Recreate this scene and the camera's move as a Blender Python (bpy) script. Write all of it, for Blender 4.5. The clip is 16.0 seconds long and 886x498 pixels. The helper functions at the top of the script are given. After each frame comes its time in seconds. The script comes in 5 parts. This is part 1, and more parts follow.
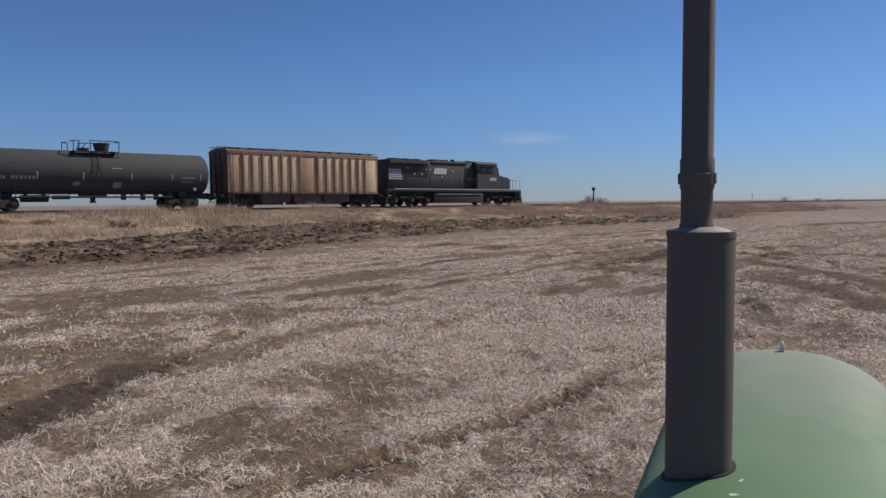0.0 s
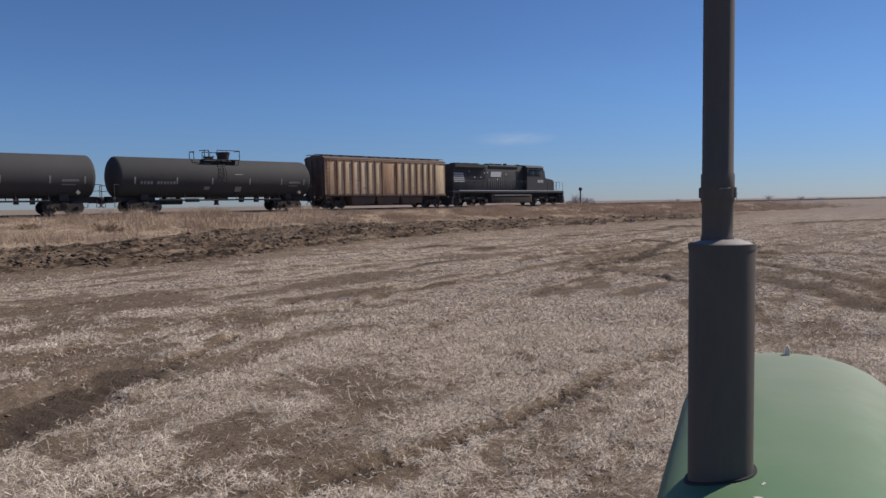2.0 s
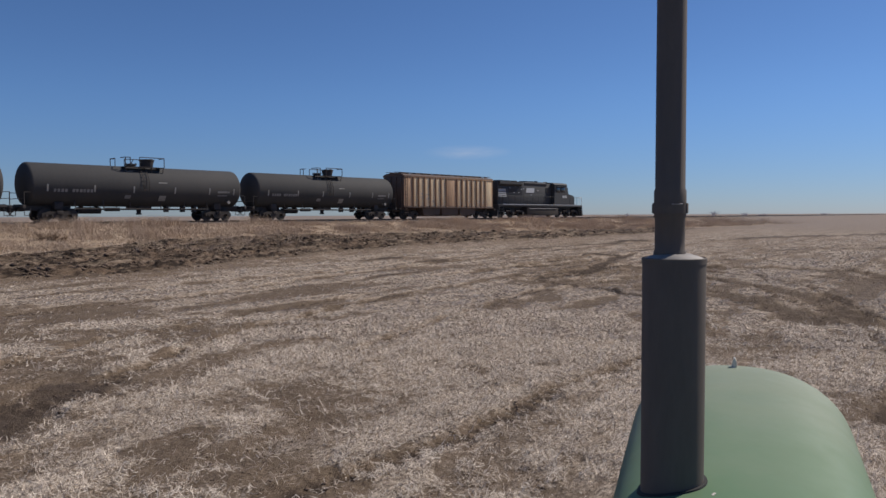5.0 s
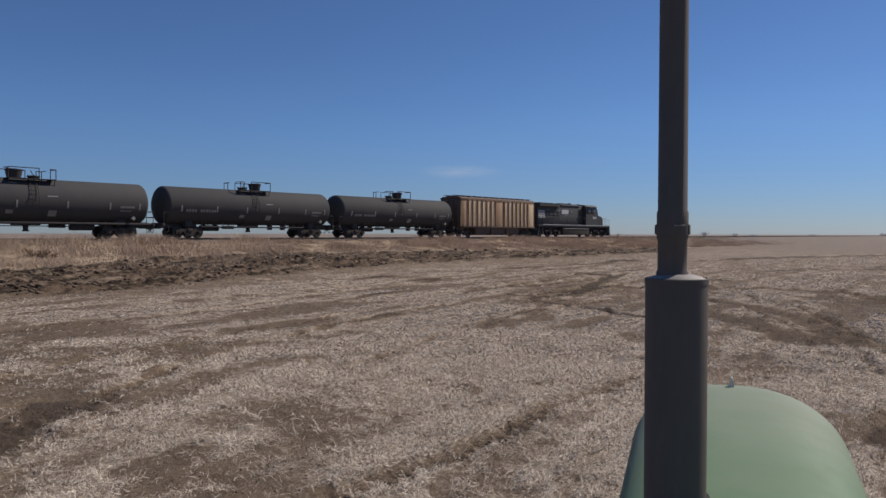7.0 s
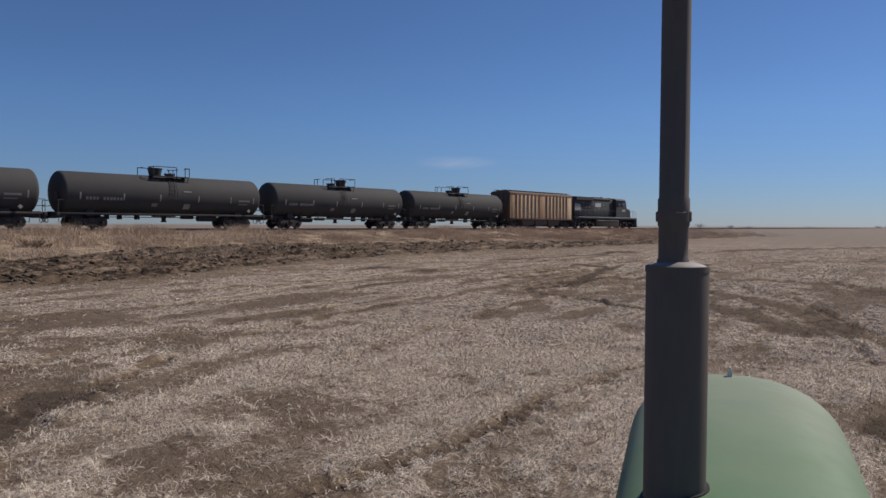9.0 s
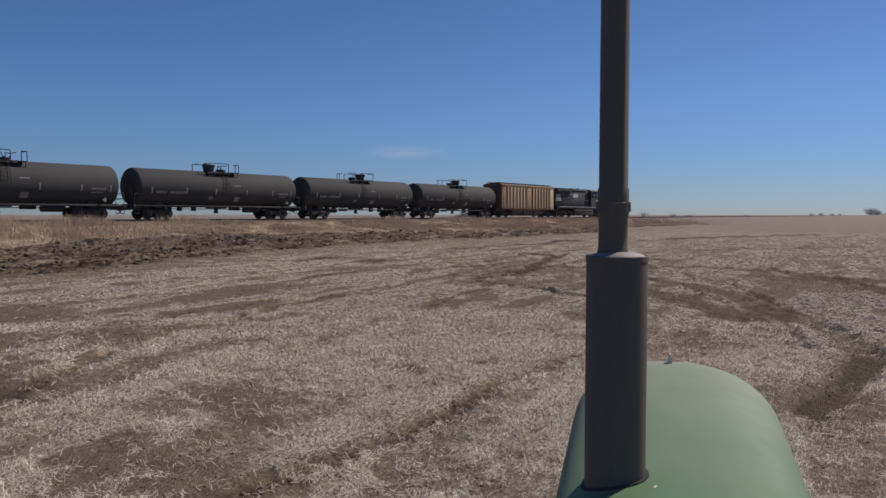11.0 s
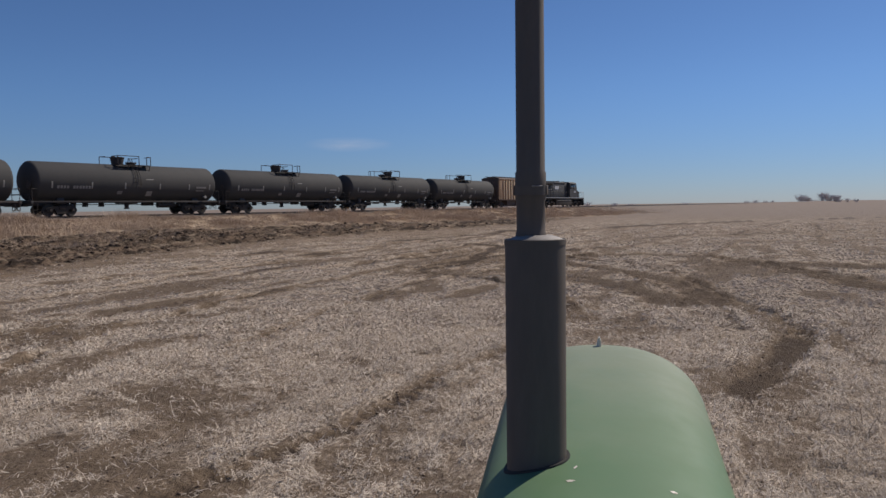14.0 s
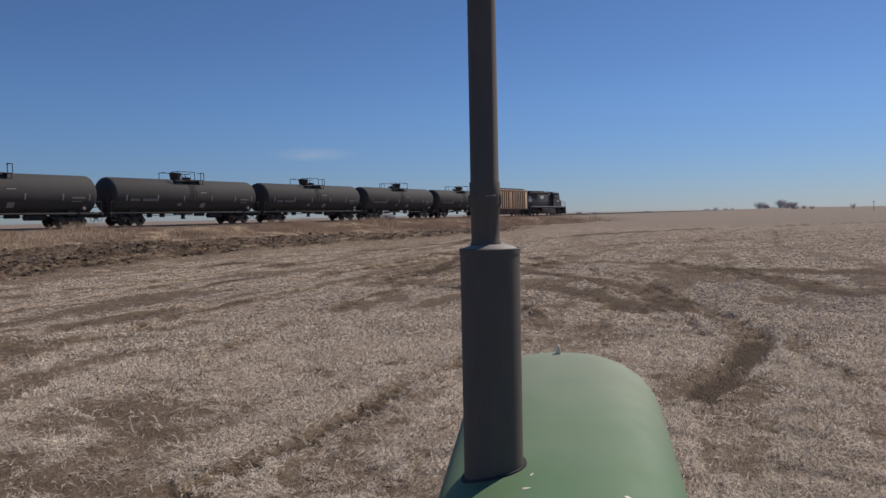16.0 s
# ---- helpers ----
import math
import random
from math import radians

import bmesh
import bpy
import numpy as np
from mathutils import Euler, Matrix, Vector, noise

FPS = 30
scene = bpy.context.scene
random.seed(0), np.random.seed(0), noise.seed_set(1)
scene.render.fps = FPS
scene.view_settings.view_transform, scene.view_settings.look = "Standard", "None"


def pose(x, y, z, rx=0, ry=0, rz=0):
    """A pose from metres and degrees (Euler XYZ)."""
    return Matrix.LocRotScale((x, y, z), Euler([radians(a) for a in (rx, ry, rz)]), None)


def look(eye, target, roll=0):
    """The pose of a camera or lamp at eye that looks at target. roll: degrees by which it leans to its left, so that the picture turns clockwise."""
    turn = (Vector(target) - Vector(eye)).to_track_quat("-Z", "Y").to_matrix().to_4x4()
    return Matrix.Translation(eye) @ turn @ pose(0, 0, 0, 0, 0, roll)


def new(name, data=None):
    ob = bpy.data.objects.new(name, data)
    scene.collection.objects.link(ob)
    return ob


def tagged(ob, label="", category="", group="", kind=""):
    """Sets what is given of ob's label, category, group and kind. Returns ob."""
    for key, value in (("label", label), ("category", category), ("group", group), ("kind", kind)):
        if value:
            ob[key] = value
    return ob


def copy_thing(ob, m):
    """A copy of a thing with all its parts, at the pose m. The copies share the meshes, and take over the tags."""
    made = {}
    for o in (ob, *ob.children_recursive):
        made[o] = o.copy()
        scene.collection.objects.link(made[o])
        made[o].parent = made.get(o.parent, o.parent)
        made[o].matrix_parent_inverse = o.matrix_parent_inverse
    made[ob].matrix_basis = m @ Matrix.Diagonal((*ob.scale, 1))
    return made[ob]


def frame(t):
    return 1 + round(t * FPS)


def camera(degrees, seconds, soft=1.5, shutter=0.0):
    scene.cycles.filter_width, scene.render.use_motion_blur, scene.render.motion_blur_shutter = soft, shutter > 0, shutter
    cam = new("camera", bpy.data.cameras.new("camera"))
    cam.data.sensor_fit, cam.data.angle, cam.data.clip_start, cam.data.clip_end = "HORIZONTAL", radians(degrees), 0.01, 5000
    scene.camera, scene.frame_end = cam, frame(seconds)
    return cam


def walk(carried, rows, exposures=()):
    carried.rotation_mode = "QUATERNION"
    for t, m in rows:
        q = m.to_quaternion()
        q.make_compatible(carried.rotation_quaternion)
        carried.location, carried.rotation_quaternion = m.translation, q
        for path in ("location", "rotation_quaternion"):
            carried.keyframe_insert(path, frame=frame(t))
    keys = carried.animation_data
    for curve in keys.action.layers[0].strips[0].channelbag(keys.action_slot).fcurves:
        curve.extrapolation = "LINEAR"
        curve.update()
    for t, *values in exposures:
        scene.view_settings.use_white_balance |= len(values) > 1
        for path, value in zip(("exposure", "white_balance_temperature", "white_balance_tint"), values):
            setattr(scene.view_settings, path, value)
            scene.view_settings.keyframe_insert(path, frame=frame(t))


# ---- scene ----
cam = camera(62.3, 16.0, soft=1.5)
PATH = [
    (0, (0.602, 0.255, 2.472), (0.315, 2.230, 2.345), -0.5),
    (0.5, (0.554, 0.270, 2.477), (0.280, 2.247, 2.350), -0.7),
    (1, (0.499, 0.231, 2.501), (0.228, 2.208, 2.376), -0.9),
    (1.5, (0.489, 0.213, 2.492), (0.22, 2.191, 2.363), -1.0),
    (2, (0.492, 0.182, 2.513), (0.24, 2.162, 2.388), -0.9),
    (2.5, (0.502, 0.209, 2.477), (0.269, 2.191, 2.346), -0.9),
    (3, (0.511, 0.215, 2.481), (0.311, 2.2, 2.351), -0.7),
    (3.5, (0.515, 0.209, 2.477), (0.334, 2.197, 2.348), -0.7),
    (4, (0.499, 0.198, 2.494), (0.34, 2.188, 2.373), -0.5),
    (6.5, (0.454, 0.157, 2.519), (0.354, 2.154, 2.471), -0.1),
    (7, (0.436, 0.146, 2.516), (0.335, 2.143, 2.475), 0.1),
    (7.5, (0.435, 0.151, 2.512), (0.328, 2.148, 2.47), 0.2),
    (8, (0.434, 0.161, 2.51), (0.325, 2.158, 2.465), 0.2),
    (8.2, (0.427, 0.159, 2.504), (0.317, 2.155, 2.457), 0.3),
    (10.5, (0.436, 0.197, 2.502), (0.443, 2.194, 2.406), -0.1),
    (11, (0.45, 0.197, 2.507), (0.499, 2.195, 2.414), -0.0),
    (11.5, (0.467, 0.201, 2.496), (0.538, 2.198, 2.403), -0.1),
    (12, (0.488, 0.199, 2.493), (0.58, 2.195, 2.399), -0.3),
    (12.5, (0.495, 0.2, 2.492), (0.61, 2.194, 2.394), -0.5),
    (13, (0.509, 0.206, 2.487), (0.647, 2.198, 2.379), -0.7),
    (13.5, (0.524, 0.216, 2.486), (0.693, 2.206, 2.375), -0.7),
    (14, (0.533, 0.216, 2.487), (0.727, 2.203, 2.371), -0.8),
    (14.5, (0.54, 0.221, 2.486), (0.761, 2.205, 2.376), -0.9),
    (15, (0.546, 0.219, 2.486), (0.788, 2.202, 2.384), -1.0),
    (15.5, (0.554, 0.208, 2.487), (0.817, 2.189, 2.392), -1.2),
    (16, (0.564, 0.205, 2.488), (0.85, 2.183, 2.396), -1.2),
]
walk(cam, [(t, look(eye, target, roll)) for t, eye, target, roll in PATH], [(0.0, 0.13, 6500, 10), (4.0, 0.12, 6500, 10), (6.5, 0.0, 6600, 10), (11.0, -0.03, 6650, 10), (16.0, -0.03, 6700, 10)])

# ---- world, sun, exposure ----
SUN_AZ, SUN_EL = 33.0, 45.0          # degrees: from +x towards +y, above the horizon
scene.view_settings.exposure = 0.0
world = bpy.data.worlds.new("sky_world")
scene.world = world
world.use_nodes = True
wn, wl = world.node_tree.nodes, world.node_tree.links
wn.clear()
w_out = wn.new("ShaderNodeOutputWorld")
w_bg = wn.new("ShaderNodeBackground")
w_sky = wn.new("ShaderNodeTexSky")
w_sky.sky_type, w_sky.sun_disc = "NISHITA", False
w_sky.sun_elevation, w_sky.sun_rotation = radians(SUN_EL), radians(90 - SUN_AZ)
w_sky.altitude, w_sky.air_density, w_sky.dust_density, w_sky.ozone_density = 600, 0.80, 0.15, 5.5
w_bg.inputs[1].default_value = 0.073
# one thin streak of high cloud low in the north
w_tc = wn.new("ShaderNodeTexCoord")
w_map = wn.new("ShaderNodeMapping")
w_map.vector_type = "TEXTURE"
c_az, c_el = radians(91.6), radians(4.85)
w_map.inputs["Location"].default_value = (math.cos(c_az) * math.cos(c_el), math.sin(c_az) * math.cos(c_el), math.sin(c_el))
w_map.inputs["Scale"].default_value = (0.062, 0.05, 0.0105)
w_len = wn.new("ShaderNodeVectorMath")
w_len.operation = "LENGTH"
w_rng = wn.new("ShaderNodeMapRange")
w_rng.inputs["From Min"].default_value, w_rng.inputs["From Max"].default_value = 1.0, 0.0
w_noi = wn.new("ShaderNodeTexNoise")
w_noi.inputs["Scale"].default_value = 2.0
w_mul = wn.new("ShaderNodeMath")
w_mul.operation = "MULTIPLY"
w_str = wn.new("ShaderNodeMath")
w_str.operation = "MULTIPLY"
w_str.inputs[1].default_value = 0.4
w_mix = wn.new("ShaderNodeMix")
w_mix.data_type = "RGBA"
w_mix.inputs["B"].default_value = (11.0, 9.6, 8.6, 1)
wl.new(w_tc.outputs["Generated"], w_map.inputs["Vector"])
wl.new(w_map.outputs[0], w_len.inputs[0])
wl.new(w_map.outputs[0], w_noi.inputs["Vector"])
wl.new(w_len.outputs["Value"], w_rng.inputs["Value"])
wl.new(w_rng.outputs[0], w_mul.inputs[0])
wl.new(w_noi.outputs["Fac"], w_mul.inputs[1])
wl.new(w_mul.outputs[0], w_str.inputs[0])
wl.new(w_str.outputs[0], w_mix.inputs["Factor"])
wl.new(w_sky.outputs[0], w_mix.inputs["A"])
w_tint = wn.new("ShaderNodeMix")
w_tint.data_type, w_tint.blend_type = "RGBA", "MULTIPLY"
w_tint.inputs["Factor"].default_value = 1.0
# dusty air greys the sky all round the horizon
w_sep = wn.new("ShaderNodeSeparateXYZ")
w_low = wn.new("ShaderNodeMapRange")
w_low.interpolation_type = "SMOOTHSTEP"
w_low.inputs["From Min"].default_value, w_low.inputs["From Max"].default_value = -0.06, 0.17
w_air = wn.new("ShaderNodeMix")
w_air.data_type = "RGBA"
w_air.inputs["A"].default_value = (0.575, 0.59, 0.74, 1)
w_air.inputs["B"].default_value = (0.79, 0.94, 1.13, 1)
wl.new(w_tc.outputs["Generated"], w_sep.inputs[0])
wl.new(w_sep.outputs["Z"], w_low.inputs["Value"])
wl.new(w_low.outputs[0], w_air.inputs["Factor"])
wl.new(w_air.outputs["Result"], w_tint.inputs["B"])
wl.new(w_mix.outputs["Result"], w_tint.inputs["A"])
wl.new(w_tint.outputs["Result"], w_bg.inputs[0])
wl.new(w_bg.outputs[0], w_out.inputs[0])

sun = new("sun", bpy.data.lights.new("sun", "SUN"))
sun.data.energy, sun.data.angle, sun.data.color = 3.85, radians(0.53), (1.0, 0.93, 0.84)
sun.matrix_world = look((math.cos(radians(SUN_AZ)) * 60, math.sin(radians(SUN_AZ)) * 60, 60 * math.tan(radians(SUN_EL))), (0, 0, 0))

# ---- the lie of the land ----
TURN = 52.222                        # the railway's direction, degrees from +x
UX, UY = math.cos(radians(TURN)), math.sin(radians(TURN))
NX, NY = UY, -UX                     # across the railway, towards the field
OX, OY = -55.06 * UY, 55.06 * UX     # the foot of the railway
RAIL = 2.15                          # top of rail
LAY = 61.0                           # the way the straw was laid, degrees from +x
LAYX, LAYY = math.cos(radians(LAY)), math.sin(radians(LAY))


def to_world(a, l):
    return OX + a * UX + l * NX, OY + a * UY + l * NY


def to_track(x, y):
    return (x - OX) * UX + (y - OY) * UY, (x - OX) * NX + (y - OY) * NY


def lattice(ix, iy, seed):
    h = (ix.astype(np.int64) * 374761393 + iy.astype(np.int64) * 668265263 + seed * 974634777) & 0xFFFFFFFF
    h = ((h ^ (h >> 13)) * 1274126177) & 0xFFFFFFFF
    return ((h ^ (h >> 16)) & 0xFFFF) / 65535.0


def vnoise(x, y, seed=0):
    ix, iy = np.floor(x), np.floor(y)
    fx, fy = x - ix, y - iy
    fx, fy = fx * fx * (3 - 2 * fx), fy * fy * (3 - 2 * fy)
    a, b = lattice(ix, iy, seed), lattice(ix + 1, iy, seed)
    c, d = lattice(ix, iy + 1, seed), lattice(ix + 1, iy + 1, seed)
    return (a + (b - a) * fx) * (1 - fy) + (c + (d - c) * fx) * fy


def fnoise(x, y, seed=0, octaves=4):
    total, amp, norm = 0.0, 1.0, 0.0
    for k in range(octaves):
        total = total + amp * vnoise(x * 2 ** k, y * 2 ** k, seed + 17 * k)
        norm += amp
        amp *= 0.55
    return total / norm


def smooth(lo, hi, v):
    t = np.clip((v - lo) / (hi - lo), 0, 1)
    return t * t * (3 - 2 * t)


# wheel tracks left in the field: points in metres, half width, depth, how bare
RUTS = [
    ([(-5.6, 7.6), (-5.7, 9.1), (-5.5, 10.9), (-5.3, 12.2), (-5.2, 13.8), (-4.8, 16.7), (-3.5, 20.1), (-1.2, 25.0), (1.7, 31.1)], 0.22, 0.075, 1.3),
    ([(-7.9, 11.0), (-7.6, 12.8), (-7.2, 14.9), (-6.5, 17.0), (-6.0, 18.2), (-5.3, 19.2), (-3.4, 23.6)], 0.17, 0.07, 1.3),
    ([(-1.9, 5.9), (-0.95, 7.05), (-0.1, 8.1), (0.7, 9.3), (1.5, 10.9), (2.8, 12.4), (4.2, 14.2)], 0.20, 0.055, 1.3),
    ([(-12.6, 16.3), (-11.4, 19.2), (-9.1, 22.2), (-6.7, 28.5), (-2.8, 36.9), (2.0, 45.0)], 0.22, 0.07, 1.3),
    ([(-15.8, 20.2), (-12.2, 23.8), (-8.3, 30.7), (-4.5, 39.1), (1.6, 47.7)], 0.25, 0.07, 1.3),
    ([(7.1, 32.4), (8.7, 31.4), (9.9, 26.6), (10.2, 22.8), (9.4, 18.4), (9.0, 16.6)], 0.6, 0.055, 0.98),
    ([(7.3, 24.5), (8.1, 22.8), (8.3, 19.7), (8.1, 17.4)], 0.8, 0.05, 0.98),
    ([(9.1, 14.5), (8.6, 12.6), (8.3, 11.4), (8.0, 10.0), (7.7, 8.6)], 0.12, 0.06, 1.3),
    ([(-1.9, 13.8), (-0.3, 18.5), (2.6, 26.1), (7.2, 37.3)], 0.16, 0.05, 1.3),
    ([(-9.5, 27.0), (-5.9, 33.6), (-0.8, 45.3)], 0.25, 0.07, 1.3),
    ([(-7.0, 28.5), (-2.3, 38.1), (4.8, 54.7)], 0.28, 0.07, 1.3),
    ([(2.4, 27.8), (4.1, 25.7), (5.3, 22.6)], 0.3, 0.08, 1.3),
    ([(9.4, 16.8), (8.7, 14.3), (8.1, 12.7), (6.9, 11.2), (5.8, 10.2)], 0.36, 0.05, 0.74),
    ([(6.7, 35.7), (9.3, 35.6), (14.2, 35.0), (16.6, 31.5), (15.9, 25.3), (15.6, 22.3), (15.0, 19.3)], 0.85, 0.08, 0.98),
    ([(14.5, 29.5), (17.3, 27.9), (19.0, 26.5), (21.3, 25.5), (26.0, 23.5)], 1.5, 0.05, 0.98),
    ([(2.3, 28.9), (4.8, 31.8), (6.6, 39.2), (10.0, 48.0)], 0.35, 0.07, 1.3),
    ([(2.0, 50.0), (12.0, 56.0), (30.0, 62.0), (60.0, 72.0)], 0.4, 0.06, 0.98),
    ([(9.8, 34.3), (11.4, 30.4), (11.4, 25.7), (10.3, 20.4), (9.6, 17.1), (9.3, 15.3), (8.7, 13.3), (7.7, 11.8)], 0.17, 0.08, 1.12),
    ([(9.0, 30.0), (9.6, 25.7), (9.0, 20.6), (8.5, 17.4), (8.2, 15.4), (7.6, 13.6)], 0.14, 0.07, 1.2),
    ([(8.6, 13.4), (7.6, 11.9), (6.3, 10.4), (5.3, 9.3)], 0.30, 0.07, 1.04),
    ([(10.0, 36.2), (14.4, 35.9), (17.2, 31.6), (16.3, 25.6), (16.6, 22.6), (17.6, 20.4)], 0.2, 0.1, 1.25),
    ([(-5.9, 6.4), (-5.8, 8.0), (-5.75, 9.3), (-5.7, 10.6)], 0.75, 0.08, 1.02),
    ([(1.6, 29.5), (4.6, 33.0), (8.6, 39.0), (14.0, 45.0)], 0.32, 0.09, 1.15),
    ([(1.9, 35.0), (5.6, 40.0), (10.0, 47.0)], 0.35, 0.09, 1.15),
    ([(2.8, 24.6), (4.6, 27.6), (7.0, 30.4), (10.4, 33.0)], 0.24, 0.08, 1.2),
    ([(-1.5, 30.5), (1.2, 35.0), (5.0, 42.0), (9.0, 52.0)], 0.3, 0.09, 1.1),
    ([(4.0, 31.0), (7.0, 33.6), (11.0, 38.6), (18.0, 43.0)], 0.26, 0.09, 1.2),
    ([(-6.7, 15.2), (-6.3, 15.9), (-5.9, 17.3), (-5.3, 19.4)], 0.14, 0.07, 1.3),
]


# low dark ridges thrown up across the field: points, half width, height
RIDGES = [
    ([(12.0, 64.5), (21.2, 69.0), (30.9, 77.1), (41.4, 83.9), (52.3, 89.0), (67.1, 94.2), (82.6, 101.0), (140.0, 128.0)], 0.8, 0.26),
    ([(6.0, 44.0), (14.0, 47.0), (24.0, 52.0), (40.0, 57.0)], 0.5, 0.12),
    ([(11.0, 39.0), (20.0, 41.0), (32.0, 43.0)], 0.5, 0.10),
    ([(-6.0, 40.0), (-1.0, 48.0), (6.0, 57.0), (14.0, 66.0)], 0.5, 0.12),
]


for k in range(16):
    a0, l0, run = 14 + 7 * (k * 5 % 8), 25.5 + 1.75 * k, 22 + 6 * (k % 4)
    RIDGES.append(([to_world(a0 + run * q, l0 - (1.2 + 0.5 * (k % 3)) * q + 0.5 * math.sin(3 * q + k)) for q in (0.0, 0.25, 0.5, 0.75, 1.0)], 0.30 + 0.06 * (k % 3), 0.06 + 0.02 * (k % 3)))


def near_line(x, y, pts, reach):
    """Which places lie near a line, their distance from it and how far along it they lie."""
    px, py = [p[0] for p in pts], [p[1] for p in pts]
    k = np.nonzero((x > min(px) - reach) & (x < max(px) + reach) & (y > min(py) - reach) & (y < max(py) + reach))[0]
    sx, sy = x[k], y[k]
    best, along, run = np.full(len(k), 1e9), np.zeros(len(k)), 0.0
    for (x0, y0), (x1, y1) in zip(pts, pts[1:]):
        dx, dy = x1 - x0, y1 - y0
        n = math.hypot(dx, dy)
        t = np.clip(((sx - x0) * dx + (sy - y0) * dy) / n ** 2, 0, 1)
        d = np.hypot(sx - x0 - t * dx, sy - y0 - t * dy)
        along = np.where(d < best, run + t * n, along)
        best = np.minimum(best, d)
        run += n
    ok = best < reach
    return k[ok], best[ok], along[ok]


def rut_field(x, y):
    """How far a place lies in a wheel track (0 to 1), and how deep."""
    inside, depth = np.zeros_like(x), np.zeros_like(x)
    for pts, half, dep, worn in RUTS:
        k, best, along = near_line(x, y, pts, half * 2.5 + 0.6)
        best = best + (fnoise(x[k] * 1.6, y[k] * 1.6, 91, 4) - 0.5) * 0.9 * half
        m = (1 - smooth(half * 0.6, half * 1.35, best)) * min(1.0, half / 0.17)
        lug = smooth(0.2, 0.8, 0.5 + 0.5 * np.sin(along * 2 * math.pi / 0.30 + best * 11))
        shoulder = np.exp(-((best - half * 1.4) / 0.10) ** 2) * smooth(0.35, 0.7, vnoise(along * 3.0, best * 4, 99)) * 0.8
        broken = np.clip((0.25 if worn > 1 else 0.6) + (1.35 if worn > 1 else 0.8) * fnoise(along * 0.9, best * 2.5, 93, 3), 0, 1)
        inside[k] = np.maximum(inside[k], worn * m * broken * (0.5 + 0.5 * lug if half < 0.3 else 1.0))
        depth[k] = np.minimum(depth[k], -1.4 * dep * m * (0.45 + 0.55 * lug)) + 1.2 * dep * shoulder
    for pts, half, high in RIDGES:
        k, best, along = near_line(x, y, pts, half * 3)
        lump = smooth(0.25, 0.65, fnoise(along * 0.25, best * 0.5, 95, 4))
        m = np.exp(-(best / half) ** 2) * lump
        inside[k] = np.maximum(inside[k], 1.3 * np.clip(m * min(1.4, high * 9), 0, 1))
        depth[k] += high * m
    return inside, depth


BANK_L = [-4500, -400, -60, -20, -8, -3.2, -1.7, 1.7, 2.4, 3.6, 6.0, 11.0, 16.0, 21.0, 25.0, 32.0, 4500]
BANK_Z = [0.9, 0.9, 0.9, 1.0, 1.25, 1.80, 1.95, 1.95, 1.93, 1.84, 1.50, 0.9, 0.42, 0.10, 0.0, 0.0, 0.0]


